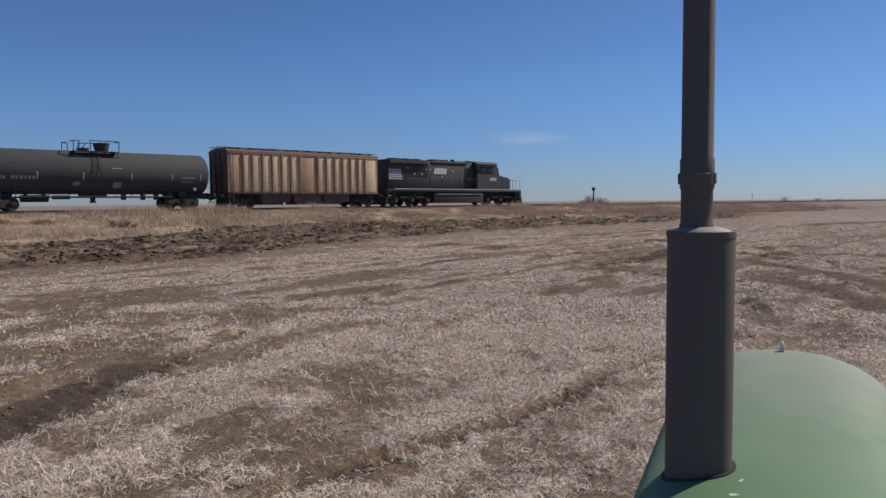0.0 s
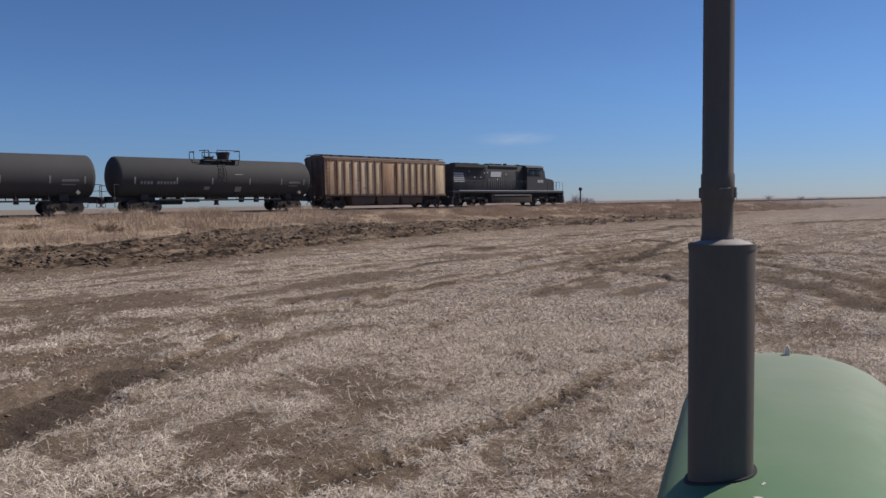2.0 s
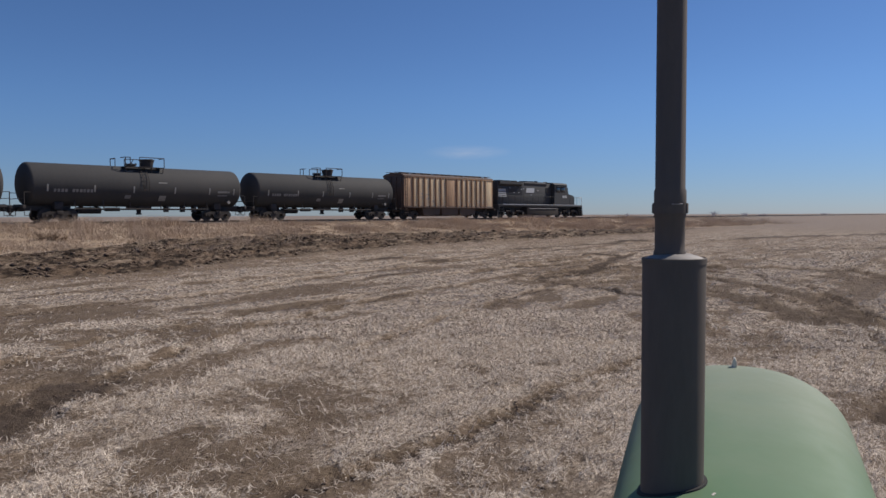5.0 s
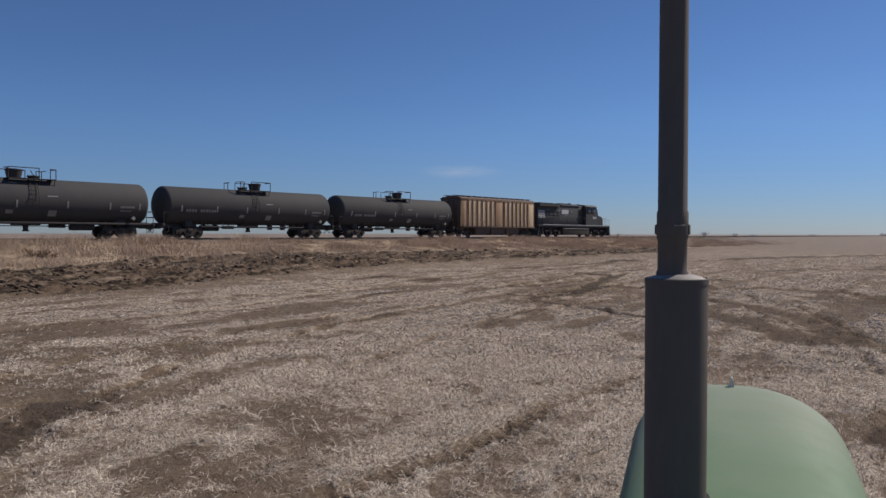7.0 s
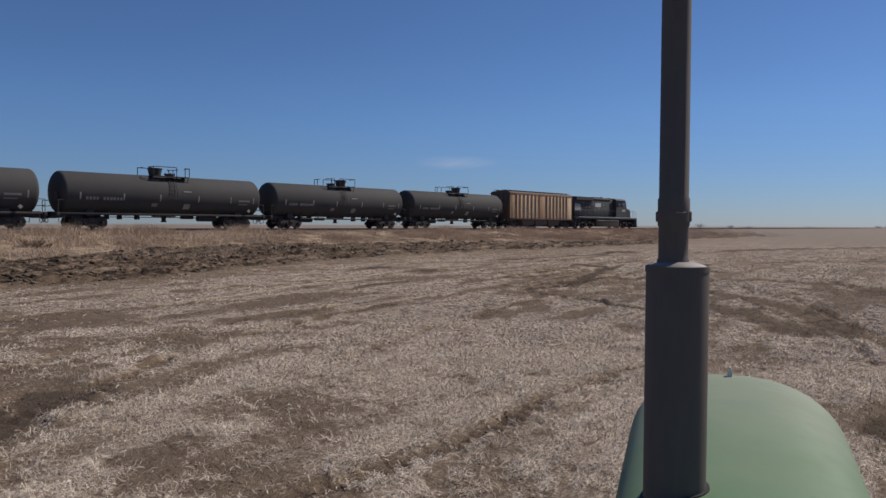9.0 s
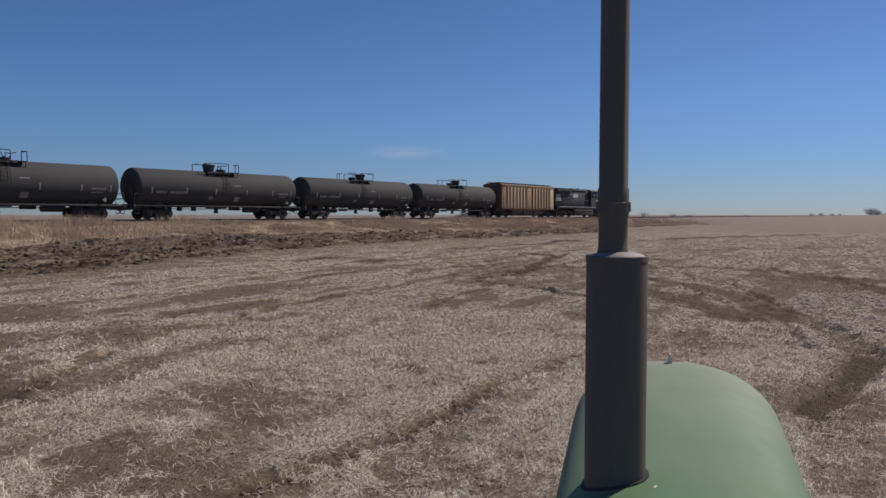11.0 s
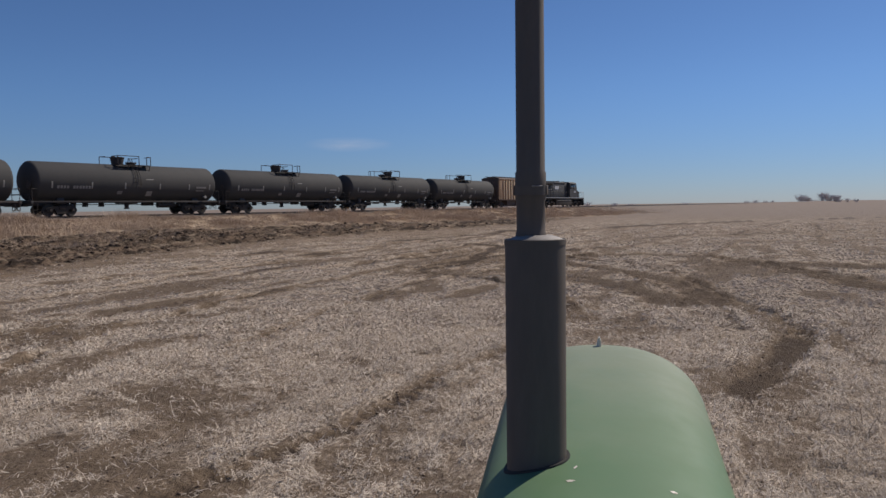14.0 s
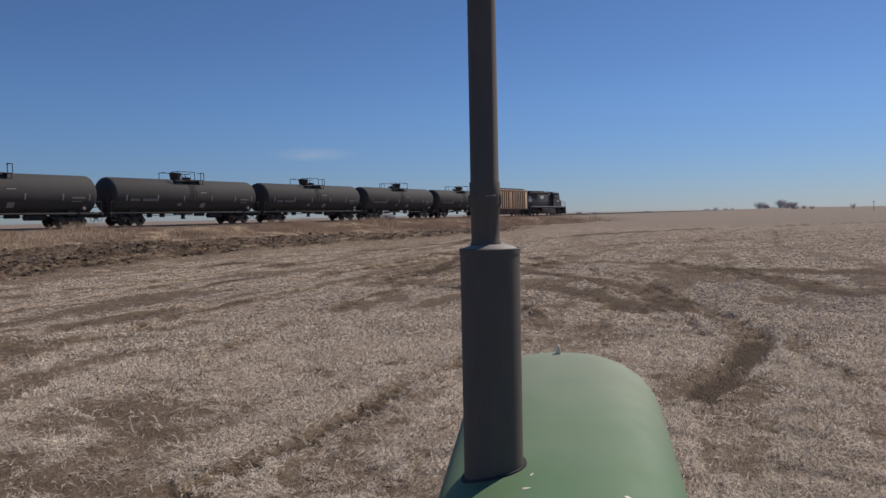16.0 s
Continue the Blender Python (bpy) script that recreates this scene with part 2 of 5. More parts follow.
def land(x, y):
    """Height and cover of the ground: z, bare soil, dug mud band, grass, ballast."""
    a, l = to_track(x, y)
    dist = np.hypot(x - 0.5, y)
    z = np.interp(l, BANK_L, BANK_Z)
    z = z + 2.6 * smooth(160, 1000, dist) * smooth(-60, 60, l)
    wave = (fnoise(a / 7.0, l / 7.0, 5, 3) - 0.5)
    edge = 2.6 * wave
    lo = np.interp(a, [-30, 10, 15.5, 23.6, 33, 45.5, 58, 73, 110], [15, 14, 13.8, 11.2, 10, 10.2, 11.6, 13, 14]) + edge * 0.6
    hi = np.interp(a, [-30, 8, 17, 26, 37.6, 48.4, 63, 85, 110], [24, 23.5, 24, 20.3, 18, 17.6, 18.2, 17, 14.5]) + edge * 0.6
    mud = smooth(-0.5, 0.6, l - lo) * (1 - smooth(-0.8, 0.7, l - hi)) * (1 - smooth(84, 112, a))
    grass = (1 - smooth(-0.6, 0.5, l - lo)) * (1 - smooth(3.1, 2.3, l)) + (1 - smooth(-4.5, -3.2, l))
    grass = np.clip(grass, 0, 1) * smooth(-16, -11, l) * (1 - smooth(85, 165, a))
    ballast = 1 - smooth(2.3, 3.0, np.abs(l) + 0.5 * wave)
    rut, dep = rut_field(x, y)
    # straw lies in drawn-out windrows along the field, with bare patches between them
    su, sv = x * LAYX + y * LAYY, y * LAYX - x * LAYY
    sv = sv + 1.6 * (vnoise(su / 11.0, sv / 9.0, 7) - 0.5)
    rows = fnoise(su / 5.0, sv / 0.8, 11, 4)
    furrow = fnoise(su / 2.0, sv / 0.33, 13, 2)
    blot = fnoise(a / 1.7, l / 1.5, 23, 4)
    speck = fnoise(x * 0.9, y * 0.9, 29, 5)
    bare = 0.86 * smooth(0.493, 0.568, 0.50 * rows + 0.26 * blot + 0.24 * speck)
    bare = bare * (0.75 + 0.25 * smooth(9, 17, dist))
    bare = bare * (1 - 0.85 * np.exp(-((x - 0.8) / 3.2) ** 2 - ((y - 13.6) / 3.0) ** 2))
    fray = fnoise(x * 1.3, y * 1.3, 77, 5)
    for px, py, rx, ry in ((-2.1, 10.1, 0.95, 0.85), (-1.9, 7.4, 0.6, 1.0), (-3.0, 7.4, 0.75, 0.75), (5.2, 35.0, 3.4, 8.0), (-1.2, 6.6, 0.6, 0.6), (-6.6, 9.4, 1.5, 2.2), (-4.6, 11.2, 0.7, 0.9), (0.3, 11.8, 0.5, 0.6), (-9.5, 15.0, 2.6, 1.6), (-7.2, 11.4, 1.8, 1.8), (-11.0, 18.0, 3.4, 2.6), (5.9, 9.5, 0.85, 0.75), (5.2, 16.6, 0.55, 1.7), (6.2, 14.0, 1.0, 0.45)):
        q = np.hypot((x - px) / rx, (y - py) / ry) + (blot - 0.5) * 1.2 + (fray - 0.5) * 2.6
        bare = np.maximum(bare, 0.80 * (1 - smooth(0.6, 1.25, q)))
    bare = np.maximum(bare, 0.8 * (1 - smooth(0.5, 5.5, l - hi + (blot - 0.5) * 7)) * smooth(-1, 0, l - hi))
    mid_mix, far_mix = smooth(30, 60, dist), smooth(70, 170, dist)
    bare = (bare * (1 - 0.6 * mid_mix) + 0.36 * mid_mix) * (1 - far_mix) + 0.80 * far_mix
    bare = np.clip(np.maximum(bare, rut), 0, 1.3)
    field = smooth(8, 26, l)
    clod = fnoise(x * 3.1, y * 3.1, 41, 4) - 0.5
    z = z + mud * (0.62 * (fnoise(a / 2.6, l / 0.6, 53, 5) - 0.42) + 0.42 * clod)
    z = z + (dep + 0.07 * clod - 0.09 * (rows - 0.5) + 0.07 * (furrow - 0.5) * (0.4 + bare)) * field * (1 - mud)
    z = z + 0.42 * np.exp(-((x - 5.2) / 0.55) ** 2 - ((y - 17.4) / 0.9) ** 2) * fnoise(x * 2.5, y * 2.5, 45, 3)
    z = z + 0.16 * grass * (fnoise(a / 2.0, l / 1.2, 61, 3) - 0.5)
    return z, bare, mud, grass, ballast


# ---- materials ----
def shader(name):
    m = bpy.data.materials.new(name)
    m.use_nodes = True
    nt = m.node_tree
    return m, nt, nt.nodes["Principled BSDF"]


def node(nt, kind, **values):
    n = nt.nodes.new(kind)
    for key, value in values.items():
        n.inputs[key].default_value = value
    return n


def noise_at(nt, vec, scale, detail=5.0, rough=0.6):
    n = node(nt, "ShaderNodeTexNoise", Scale=scale, Detail=detail, Roughness=rough)
    if vec is not None:
        nt.links.new(vec, n.inputs["Vector"])
    return n.outputs["Fac"]


def ramp(nt, fac, lo, hi):
    n = node(nt, "ShaderNodeMapRange", **{"From Min": lo, "From Max": hi})
    nt.links.new(fac, n.inputs["Value"])
    return n.outputs[0]


def blend(nt, fac, a, b):
    n = nt.nodes.new("ShaderNodeMix")
    n.data_type = "RGBA"
    for socket, v in (("Factor", fac), ("A", a), ("B", b)):
        if isinstance(v, (int, float)):
            n.inputs[socket].default_value = v
        elif isinstance(v, tuple):
            n.inputs[socket].default_value = (*v, 1)
        else:
            nt.links.new(v, n.inputs[socket])
    return n.outputs["Result"]


def maths(nt, op, a, b=0.0):
    n = nt.nodes.new("ShaderNodeMath")
    n.operation = op
    for i, v in enumerate((a, b)):
        if isinstance(v, (int, float)):
            n.inputs[i].default_value = v
        else:
            nt.links.new(v, n.inputs[i])
    return n.outputs[0]


def mapped(nt, scale=(1, 1, 1), turn=0.0, coord="Object"):
    tc = nt.nodes.new("ShaderNodeTexCoord")
    mp = nt.nodes.new("ShaderNodeMapping")
    mp.inputs["Scale"].default_value = scale
    mp.inputs["Rotation"].default_value = (0, 0, turn)
    nt.links.new(tc.outputs[coord], mp.inputs["Vector"])
    return mp.outputs[0]


def bumped(nt, bsdf, height, strength, distance):
    b = node(nt, "ShaderNodeBump", Strength=strength, Distance=distance)
    nt.links.new(height, b.inputs["Height"])
    nt.links.new(b.outputs[0], bsdf.inputs["Normal"])


def surface(name, base, worn, dirt, rough=0.6, metal=0.0, wear_at=1.2, grain=14.0, amount=0.5, bump=0.2, streak=(1, 1, 1), spec=0.5):
    """Paint or metal: a base colour, large worn patches, fine dirt drawn out by streak, and relief."""
    m, nt, b = shader(name)
    vec = mapped(nt, streak)
    big = ramp(nt, noise_at(nt, vec, wear_at, 6), 0.42, 0.68)
    fine = ramp(nt, noise_at(nt, vec, grain, 6, 0.7), 0.4, 0.75)
    col = blend(nt, maths(nt, "MULTIPLY", big, amount), base, worn)
    col = blend(nt, maths(nt, "MULTIPLY", fine, amount * 0.8), col, dirt)
    nt.links.new(col, b.inputs["Base Color"])
    r = maths(nt, "ADD", maths(nt, "MULTIPLY", fine, 0.2), rough - 0.08)
    nt.links.new(r, b.inputs["Roughness"])
    b.inputs["Metallic"].default_value = metal
    b.inputs["Specular IOR Level"].default_value = spec
    bumped(nt, b, noise_at(nt, None, grain * 3, 4), bump, 0.01)
    return m


def ground_material():
    m, nt, b = shader("field_ground")
    tc = nt.nodes.new("ShaderNodeTexCoord")
    obj = tc.outputs["Object"]
    att = {}
    for k in ("bare", "mud", "grass", "ballast", "dry"):
        n = nt.nodes.new("ShaderNodeAttribute")
        n.attribute_name = k
        att[k] = n.outputs["Fac"]
    lay = mapped(nt, (1, 1, 1), -radians(LAY))
    rows = node(nt, "ShaderNodeMapping", Scale=(0.05, 0.55, 1))
    nt.links.new(lay, rows.inputs["Vector"])
    fine_rows = node(nt, "ShaderNodeMapping", Scale=(0.3, 2.6, 1))
    nt.links.new(lay, fine_rows.inputs["Vector"])
    straw_map = node(nt, "ShaderNodeMapping", Scale=(9, 34, 1))
    nt.links.new(lay, straw_map.inputs["Vector"])
    n_row = noise_at(nt, rows.outputs[0], 1.0, 6, 0.65)
    n_row2 = noise_at(nt, fine_rows.outputs[0], 1.0, 6, 0.7)
    n_mid = noise_at(nt, obj, 1.6, 6, 0.65)
    n_fine = noise_at(nt, obj, 14, 6, 0.75)
    n_straw = noise_at(nt, straw_map.outputs[0], 1.0, 4, 0.8)
    n_big = noise_at(nt, obj, 0.11, 4)
    soil = blend(nt, ramp(nt, n_mid, 0.35, 0.7), (0.192, 0.139, 0.094), (0.290, 0.213, 0.148))
    soil = blend(nt, ramp(nt, n_fine, 0.45, 0.75), soil, (0.123, 0.084, 0.058))
    soil = blend(nt, ramp(nt, att["bare"], 0.78, 1.1), soil, (0.092, 0.067, 0.050))
    # dark tones are soil deepened with painted shade between the stalks
    straw = blend(nt, ramp(nt, n_straw, 0.38, 0.62), (0.15, 0.110, 0.080), (0.74, 0.60, 0.465))
    straw = blend(nt, maths(nt, "MULTIPLY", ramp(nt, n_fine, 0.5, 0.72), 0.8), straw, (0.19, 0.142, 0.105))
    streaks = maths(nt, "MULTIPLY", ramp(nt, n_row2, 0.53, 0.61), 0.8)
    ragged = maths(nt, "ADD", maths(nt, "MULTIPLY", noise_at(nt, obj, 5.0, 8, 0.75), 1.5), -0.75)
    ragged = maths(nt, "ADD", ragged, maths(nt, "ADD", maths(nt, "MULTIPLY", noise_at(nt, obj, 0.9, 6, 0.7), 1.2), -0.6))
    worn = ramp(nt, maths(nt, "ADD", att["bare"], ragged), 0.30, 0.72)
    bare = maths(nt, "MAXIMUM", worn, streaks)
    bare = maths(nt, "MAXIMUM", bare, maths(nt, "MULTIPLY", ramp(nt, n_row, 0.56, 0.66), 0.45))
    col = blend(nt, bare, straw, soil)
    col = blend(nt, maths(nt, "MULTIPLY", ramp(nt, n_big, 0.45, 0.7), 0.22), col, (0.20, 0.15, 0.115))
    # distance haze put into the colour: far ground fades to pale grey
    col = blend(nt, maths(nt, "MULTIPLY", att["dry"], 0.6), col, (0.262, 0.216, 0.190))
    mud_map = node(nt, "ShaderNodeMapping", Scale=(0.45, 1.5, 1))
    nt.links.new(lay, mud_map.inputs["Vector"])
    n_mud = noise_at(nt, mud_map.outputs[0], 1.0, 8, 0.72)
    mudcol = blend(nt, ramp(nt, n_mud, 0.44, 0.60), (0.036, 0.025, 0.018), (0.19, 0.13, 0.088))
    mudcol = blend(nt, maths(nt, "MULTIPLY", ramp(nt, n_row2, 0.51, 0.63), 0.8), mudcol, (0.33, 0.25, 0.18))
    col = blend(nt, att["mud"], col, mudcol)
    # colour of the dry bank grass, no haze here
    dry = blend(nt, ramp(nt, n_mid, 0.35, 0.7), (0.46, 0.345, 0.24), (0.33, 0.24, 0.165))
    col = blend(nt, att["grass"], col, dry)
    stones = blend(nt, ramp(nt, n_fine, 0.35, 0.7), (0.11, 0.10, 0.095), (0.27, 0.25, 0.235))
    col = blend(nt, att["ballast"], col, stones)
    nt.links.new(col, b.inputs["Base Color"])
    b.inputs["Roughness"].default_value = 0.95
    b.inputs["Specular IOR Level"].default_value = 0.15
    h = maths(nt, "ADD", maths(nt, "MULTIPLY", n_fine, 0.6), n_straw)
    bumped(nt, b, h, 1.0, 0.06)
    return m


def fibre(name, dark, light, rough=0.85, patch_scale=0.7, patch_amount=0.4):
    """Straw, dry grass, twigs: each blade its own shade."""
    m, nt, b = shader(name)
    geo = nt.nodes.new("ShaderNodeNewGeometry")
    col = blend(nt, geo.outputs["Random Per Island"], dark, light)
    patch = noise_at(nt, mapped(nt), patch_scale, 4)
    col = blend(nt, maths(nt, "MULTIPLY", ramp(nt, patch, 0.42, 0.66), patch_amount), col, tuple(c * 0.75 for c in dark))
    nt.links.new(col, b.inputs["Base Color"])
    b.inputs["Roughness"].default_value = rough
    b.inputs["Specular IOR Level"].default_value = 0.2
    return m


GROUND = ground_material()
STRAW = fibre("straw", (0.35, 0.275, 0.215), (0.93, 0.81, 0.68))
GRASS = fibre("dry_grass", (0.40, 0.295, 0.21), (0.70, 0.555, 0.42), 0.85, 0.32, 0.6)
CLOD = fibre("clod_soil", (0.07, 0.048, 0.035), (0.21, 0.148, 0.108), 0.95)
WEED = fibre("dead_weed", (0.19, 0.13, 0.088), (0.36, 0.26, 0.18))
CRUMB = fibre("crumb_soil", (0.13, 0.092, 0.068), (0.26, 0.19, 0.143), 0.95)
TWIG = fibre("bare_twigs", (0.50, 0.455, 0.45), (0.70, 0.64, 0.63))
DIM = surface("dim_lettering", (0.27, 0.26, 0.25), (0.17, 0.16, 0.155), (0.11, 0.105, 0.10), 0.7, 0, 3, 20, 0.7, 0.05)
TANK_BLACK = surface("tank_black", (0.056, 0.055, 0.055), (0.072, 0.068, 0.066), (0.090, 0.082, 0.076), 0.84, 0, 0.5, 6, 0.6, 0.08, (1, 1, 0.35), 0.22)
HEAD_DARK = surface("dark_ironwork", (0.050, 0.046, 0.046), (0.075, 0.058, 0.048), (0.10, 0.08, 0.068), 0.75, 0, 2, 12, 0.5, 0.2, (1, 1, 1), 0.3)
TRUCK = surface("truck_iron", (0.050, 0.043, 0.039), (0.075, 0.058, 0.048), (0.095, 0.076, 0.063), 0.85, 0, 3, 18, 0.6, 0.3, (1, 1, 1), 0.2)
WHEEL = surface("wheel_steel", (0.046, 0.040, 0.036), (0.066, 0.053, 0.045), (0.085, 0.07, 0.06), 0.8, 0.1, 4, 20, 0.5, 0.1)
BOX_BROWN = surface("faded_boxcar_red", (0.44, 0.285, 0.175), (0.54, 0.365, 0.23), (0.26, 0.15, 0.10), 0.75, 0, 0.7, 4.5, 0.75, 0.12, (1, 1, 0.22), 0.3)
BOX_PANEL = surface("faded_panel", (0.74, 0.585, 0.385), (0.58, 0.41, 0.25), (0.38, 0.245, 0.15), 0.75, 0, 0.9, 5, 0.7, 0.12, (1, 1, 0.2), 0.3)
# rib brown is darkened to carry the shade the ribs cast, besides rust
BOX_RIB = surface("rusty_rib", (0.27, 0.165, 0.10), (0.37, 0.235, 0.14), (0.16, 0.092, 0.06), 0.78, 0, 0.9, 5, 0.75, 0.12, (1, 1, 0.25), 0.3)
STENCIL = surface("faded_stencil", (0.56, 0.46, 0.36), (0.45, 0.33, 0.23), (0.32, 0.2, 0.13), 0.75, 0, 3, 16, 0.8, 0.05)
BOX_RUST = surface("rusty_roof", (0.115, 0.078, 0.060), (0.17, 0.105, 0.072), (0.075, 0.053, 0.043), 0.8, 0, 1.2, 8, 0.7, 0.15)
LOCO = surface("locomotive_black", (0.044, 0.044, 0.046), (0.056, 0.055, 0.056), (0.066, 0.060, 0.055), 0.75, 0, 0.8, 8, 0.4, 0.05, (1, 1, 0.3))
WHITE = surface("dull_white_paint", (0.55, 0.56, 0.57), (0.42, 0.42, 0.42), (0.30, 0.28, 0.26), 0.6, 0, 3, 20, 0.5, 0.05)
LETTER = surface("faded_lettering", (0.30, 0.29, 0.27), (0.20, 0.19, 0.18), (0.12, 0.11, 0.10), 0.7, 0, 3, 20, 0.5, 0.05)
CABGLASS, _nt, _b = shader("cab_glass")
_b.inputs["Base Color"].default_value = (0.02, 0.025, 0.03, 1)
_b.inputs["Roughness"].default_value = 0.06
HOOD = surface("faded_green_paint", (0.112, 0.198, 0.100), (0.134, 0.214, 0.122), (0.155, 0.22, 0.138), 0.68, 0, 1.4, 5, 0.6, 0.02, (1, 1, 1), 0.32)
STACK = surface("stack_black", (0.117, 0.098, 0.084), (0.138, 0.114, 0.096), (0.16, 0.135, 0.116), 0.75, 0, 5, 40, 0.6, 0.05, (1, 1, 0.2), 0.22)
def dusty_hood():
    nt = HOOD.node_tree
    b = nt.nodes["Principled BSDF"]
    paint = b.inputs["Base Color"].links[0].from_socket
    tc = nt.nodes.new("ShaderNodeTexCoord")
    xyz = nt.nodes.new("ShaderNodeSeparateXYZ")
    nt.links.new(tc.outputs["Object"], xyz.inputs[0])
    film = maths(nt, "ADD", xyz.outputs["Y"], maths(nt, "MULTIPLY", noise_at(nt, tc.outputs["Object"], 3.0, 6), 0.9))
    col = blend(nt, maths(nt, "MULTIPLY", ramp(nt, film, 0.8, 2.3), 0.75), paint, (0.285, 0.30, 0.225))
    nt.links.new(col, b.inputs["Base Color"])


dusty_hood()
DUSTY = surface("dusty_steel", (0.29, 0.265, 0.25), (0.21, 0.19, 0.18), (0.17, 0.15, 0.14), 0.7, 0.2, 9, 40, 0.6, 0.05)
RUBBER = surface("black_rubber", (0.025, 0.025, 0.025), (0.05, 0.046, 0.042), (0.10, 0.08, 0.065), 0.9, 0, 6, 40, 0.5, 0.2)
TIEWOOD = surface("creosoted_tie", (0.05, 0.036, 0.028), (0.09, 0.068, 0.052), (0.13, 0.11, 0.09), 0.9, 0, 4, 20, 0.6, 0.3)
CAST = surface("pale_cast_metal", (0.72, 0.66, 0.57), (0.70, 0.64, 0.56), (0.5, 0.44, 0.37), 0.5, 0.2, 12, 60, 0.5, 0.05)


# ---- mesh helpers ----
def part(name, bm, material, parent=None, label="", at=None, kind="", sharp=35):
    me = bpy.data.meshes.new(name)
    bmesh.ops.recalc_face_normals(bm, faces=bm.faces)
    bm.to_mesh(me)
    bm.free()
    me.materials.append(material)
    me.shade_smooth()
    me.set_sharp_from_angle(angle=radians(sharp))
    ob = new(name, me)
    if parent is not None:
        ob.parent = parent
    if at is not None:
        ob.location = at
    return tagged(ob, label, kind=kind)


def again(ob, at, turn=None):
    """Another part on the same mesh."""
    o = new(ob.name.split(".")[0], ob.data)
    o.parent = ob.parent
    o.location = at
    if turn is not None:
        o.rotation_euler = turn
    if "label" in ob:
        o["label"] = ob["label"]
    return o


def block(bm, x0, x1, y0, y1, z0, z1, bevel=0.0, m=None):
    r = bmesh.ops.create_cube(bm, size=1.0, matrix=Matrix.LocRotScale(((x0 + x1) / 2, (y0 + y1) / 2, (z0 + z1) / 2), None, (abs(x1 - x0), abs(y1 - y0), abs(z1 - z0))))
    vs = r["verts"]
    if bevel:
        es = list({e for v in vs for e in v.link_edges})
        rb = bmesh.ops.bevel(bm, geom=es, offset=bevel, segments=2, affect="EDGES", profile=0.5)
        vs = list({v for f in rb["faces"] for v in f.verts} | {v for v in vs if v.is_valid})
    if m is not None:
        bmesh.ops.transform(bm, matrix=m, verts=[v for v in vs if v.is_valid])
    return bm


def rod(bm, p, q, r, seg=8, r2=None):
    p, q = Vector(p), Vector(q)
    d = q - p
    m = Matrix.Translation((p + q) / 2) @ d.to_track_quat("Z", "Y").to_matrix().to_4x4()
    bmesh.ops.create_cone(bm, cap_ends=True, segments=seg, radius1=r, radius2=r if r2 is None else r2, depth=d.length, matrix=m)
    return bm


def lathe(bm, profile, seg=32, m=None):
    """profile: (radius, height) turned about z."""
    rings = []
    for r, h in profile:
        if r < 1e-5:
            rings.append([bm.verts.new((0, 0, h))])
        else:
            rings.append([bm.verts.new((r * math.cos(2 * math.pi * i / seg), r * math.sin(2 * math.pi * i / seg), h)) for i in range(seg)])
    for a, b in zip(rings, rings[1:]):
        for i in range(seg):
            j = (i + 1) % seg
            f = [a[i % len(a)], a[j % len(a)], b[j % len(b)], b[i % len(b)]]
            f = list(dict.fromkeys(f))
            if len(f) > 2:
                bm.faces.new(f)
    if m is not None:
        bmesh.ops.transform(bm, matrix=m, verts=[v for r in rings for v in r])
    return bm


def prism(bm, outline, y0, y1):
    """An outline in x, z drawn out along y."""
    a = [bm.verts.new((x, y0, z)) for x, z in outline]
    b = [bm.verts.new((x, y1, z)) for x, z in outline]
    bm.faces.new(a)
    bm.faces.new(b[::-1])
    n = len(a)
    for i in range(n):
        bm.faces.new((a[i], b[i], b[(i + 1) % n], a[(i + 1) % n]))
    return bm


def loose(name, verts, faces, material, label, category):
    me = bpy.data.meshes.new(name)
    verts, faces = np.asarray(verts, np.float32), np.asarray(faces, np.int32)
    n = faces.shape[1]
    me.vertices.add(len(verts))
    me.vertices.foreach_set("co", verts.ravel())
    me.loops.add(faces.size)
    me.loops.foreach_set("vertex_index", faces.ravel())
    me.polygons.add(len(faces))
    me.polygons.foreach_set("loop_start", np.arange(0, faces.size, n, dtype=np.int32))
    me.update(calc_edges=True)
    me.materials.append(material)
    return tagged(new(name, me), label, category, kind="stuff")


def thing(name, label, category, group="", m=None):
    ob = tagged(new(name), label, category, group)
    if m is not None:
        ob.matrix_basis = m
    return ob


B = bmesh.new


# ---- ground ----
def axis_steps(lo, hi, step, grow_lo, grow_hi, end):
    mid = np.arange(lo, hi + 1e-6, step)
    out_hi, out_lo = [], []
    v, s = hi, step
    while v < end:
        s *= grow_hi
        v += s
        out_hi.append(v)
    v, s = lo, step
    while v > -end:
        s *= grow_lo
        v -= s
        out_lo.append(v)
    return np.concatenate([out_lo[::-1], mid, out_hi])


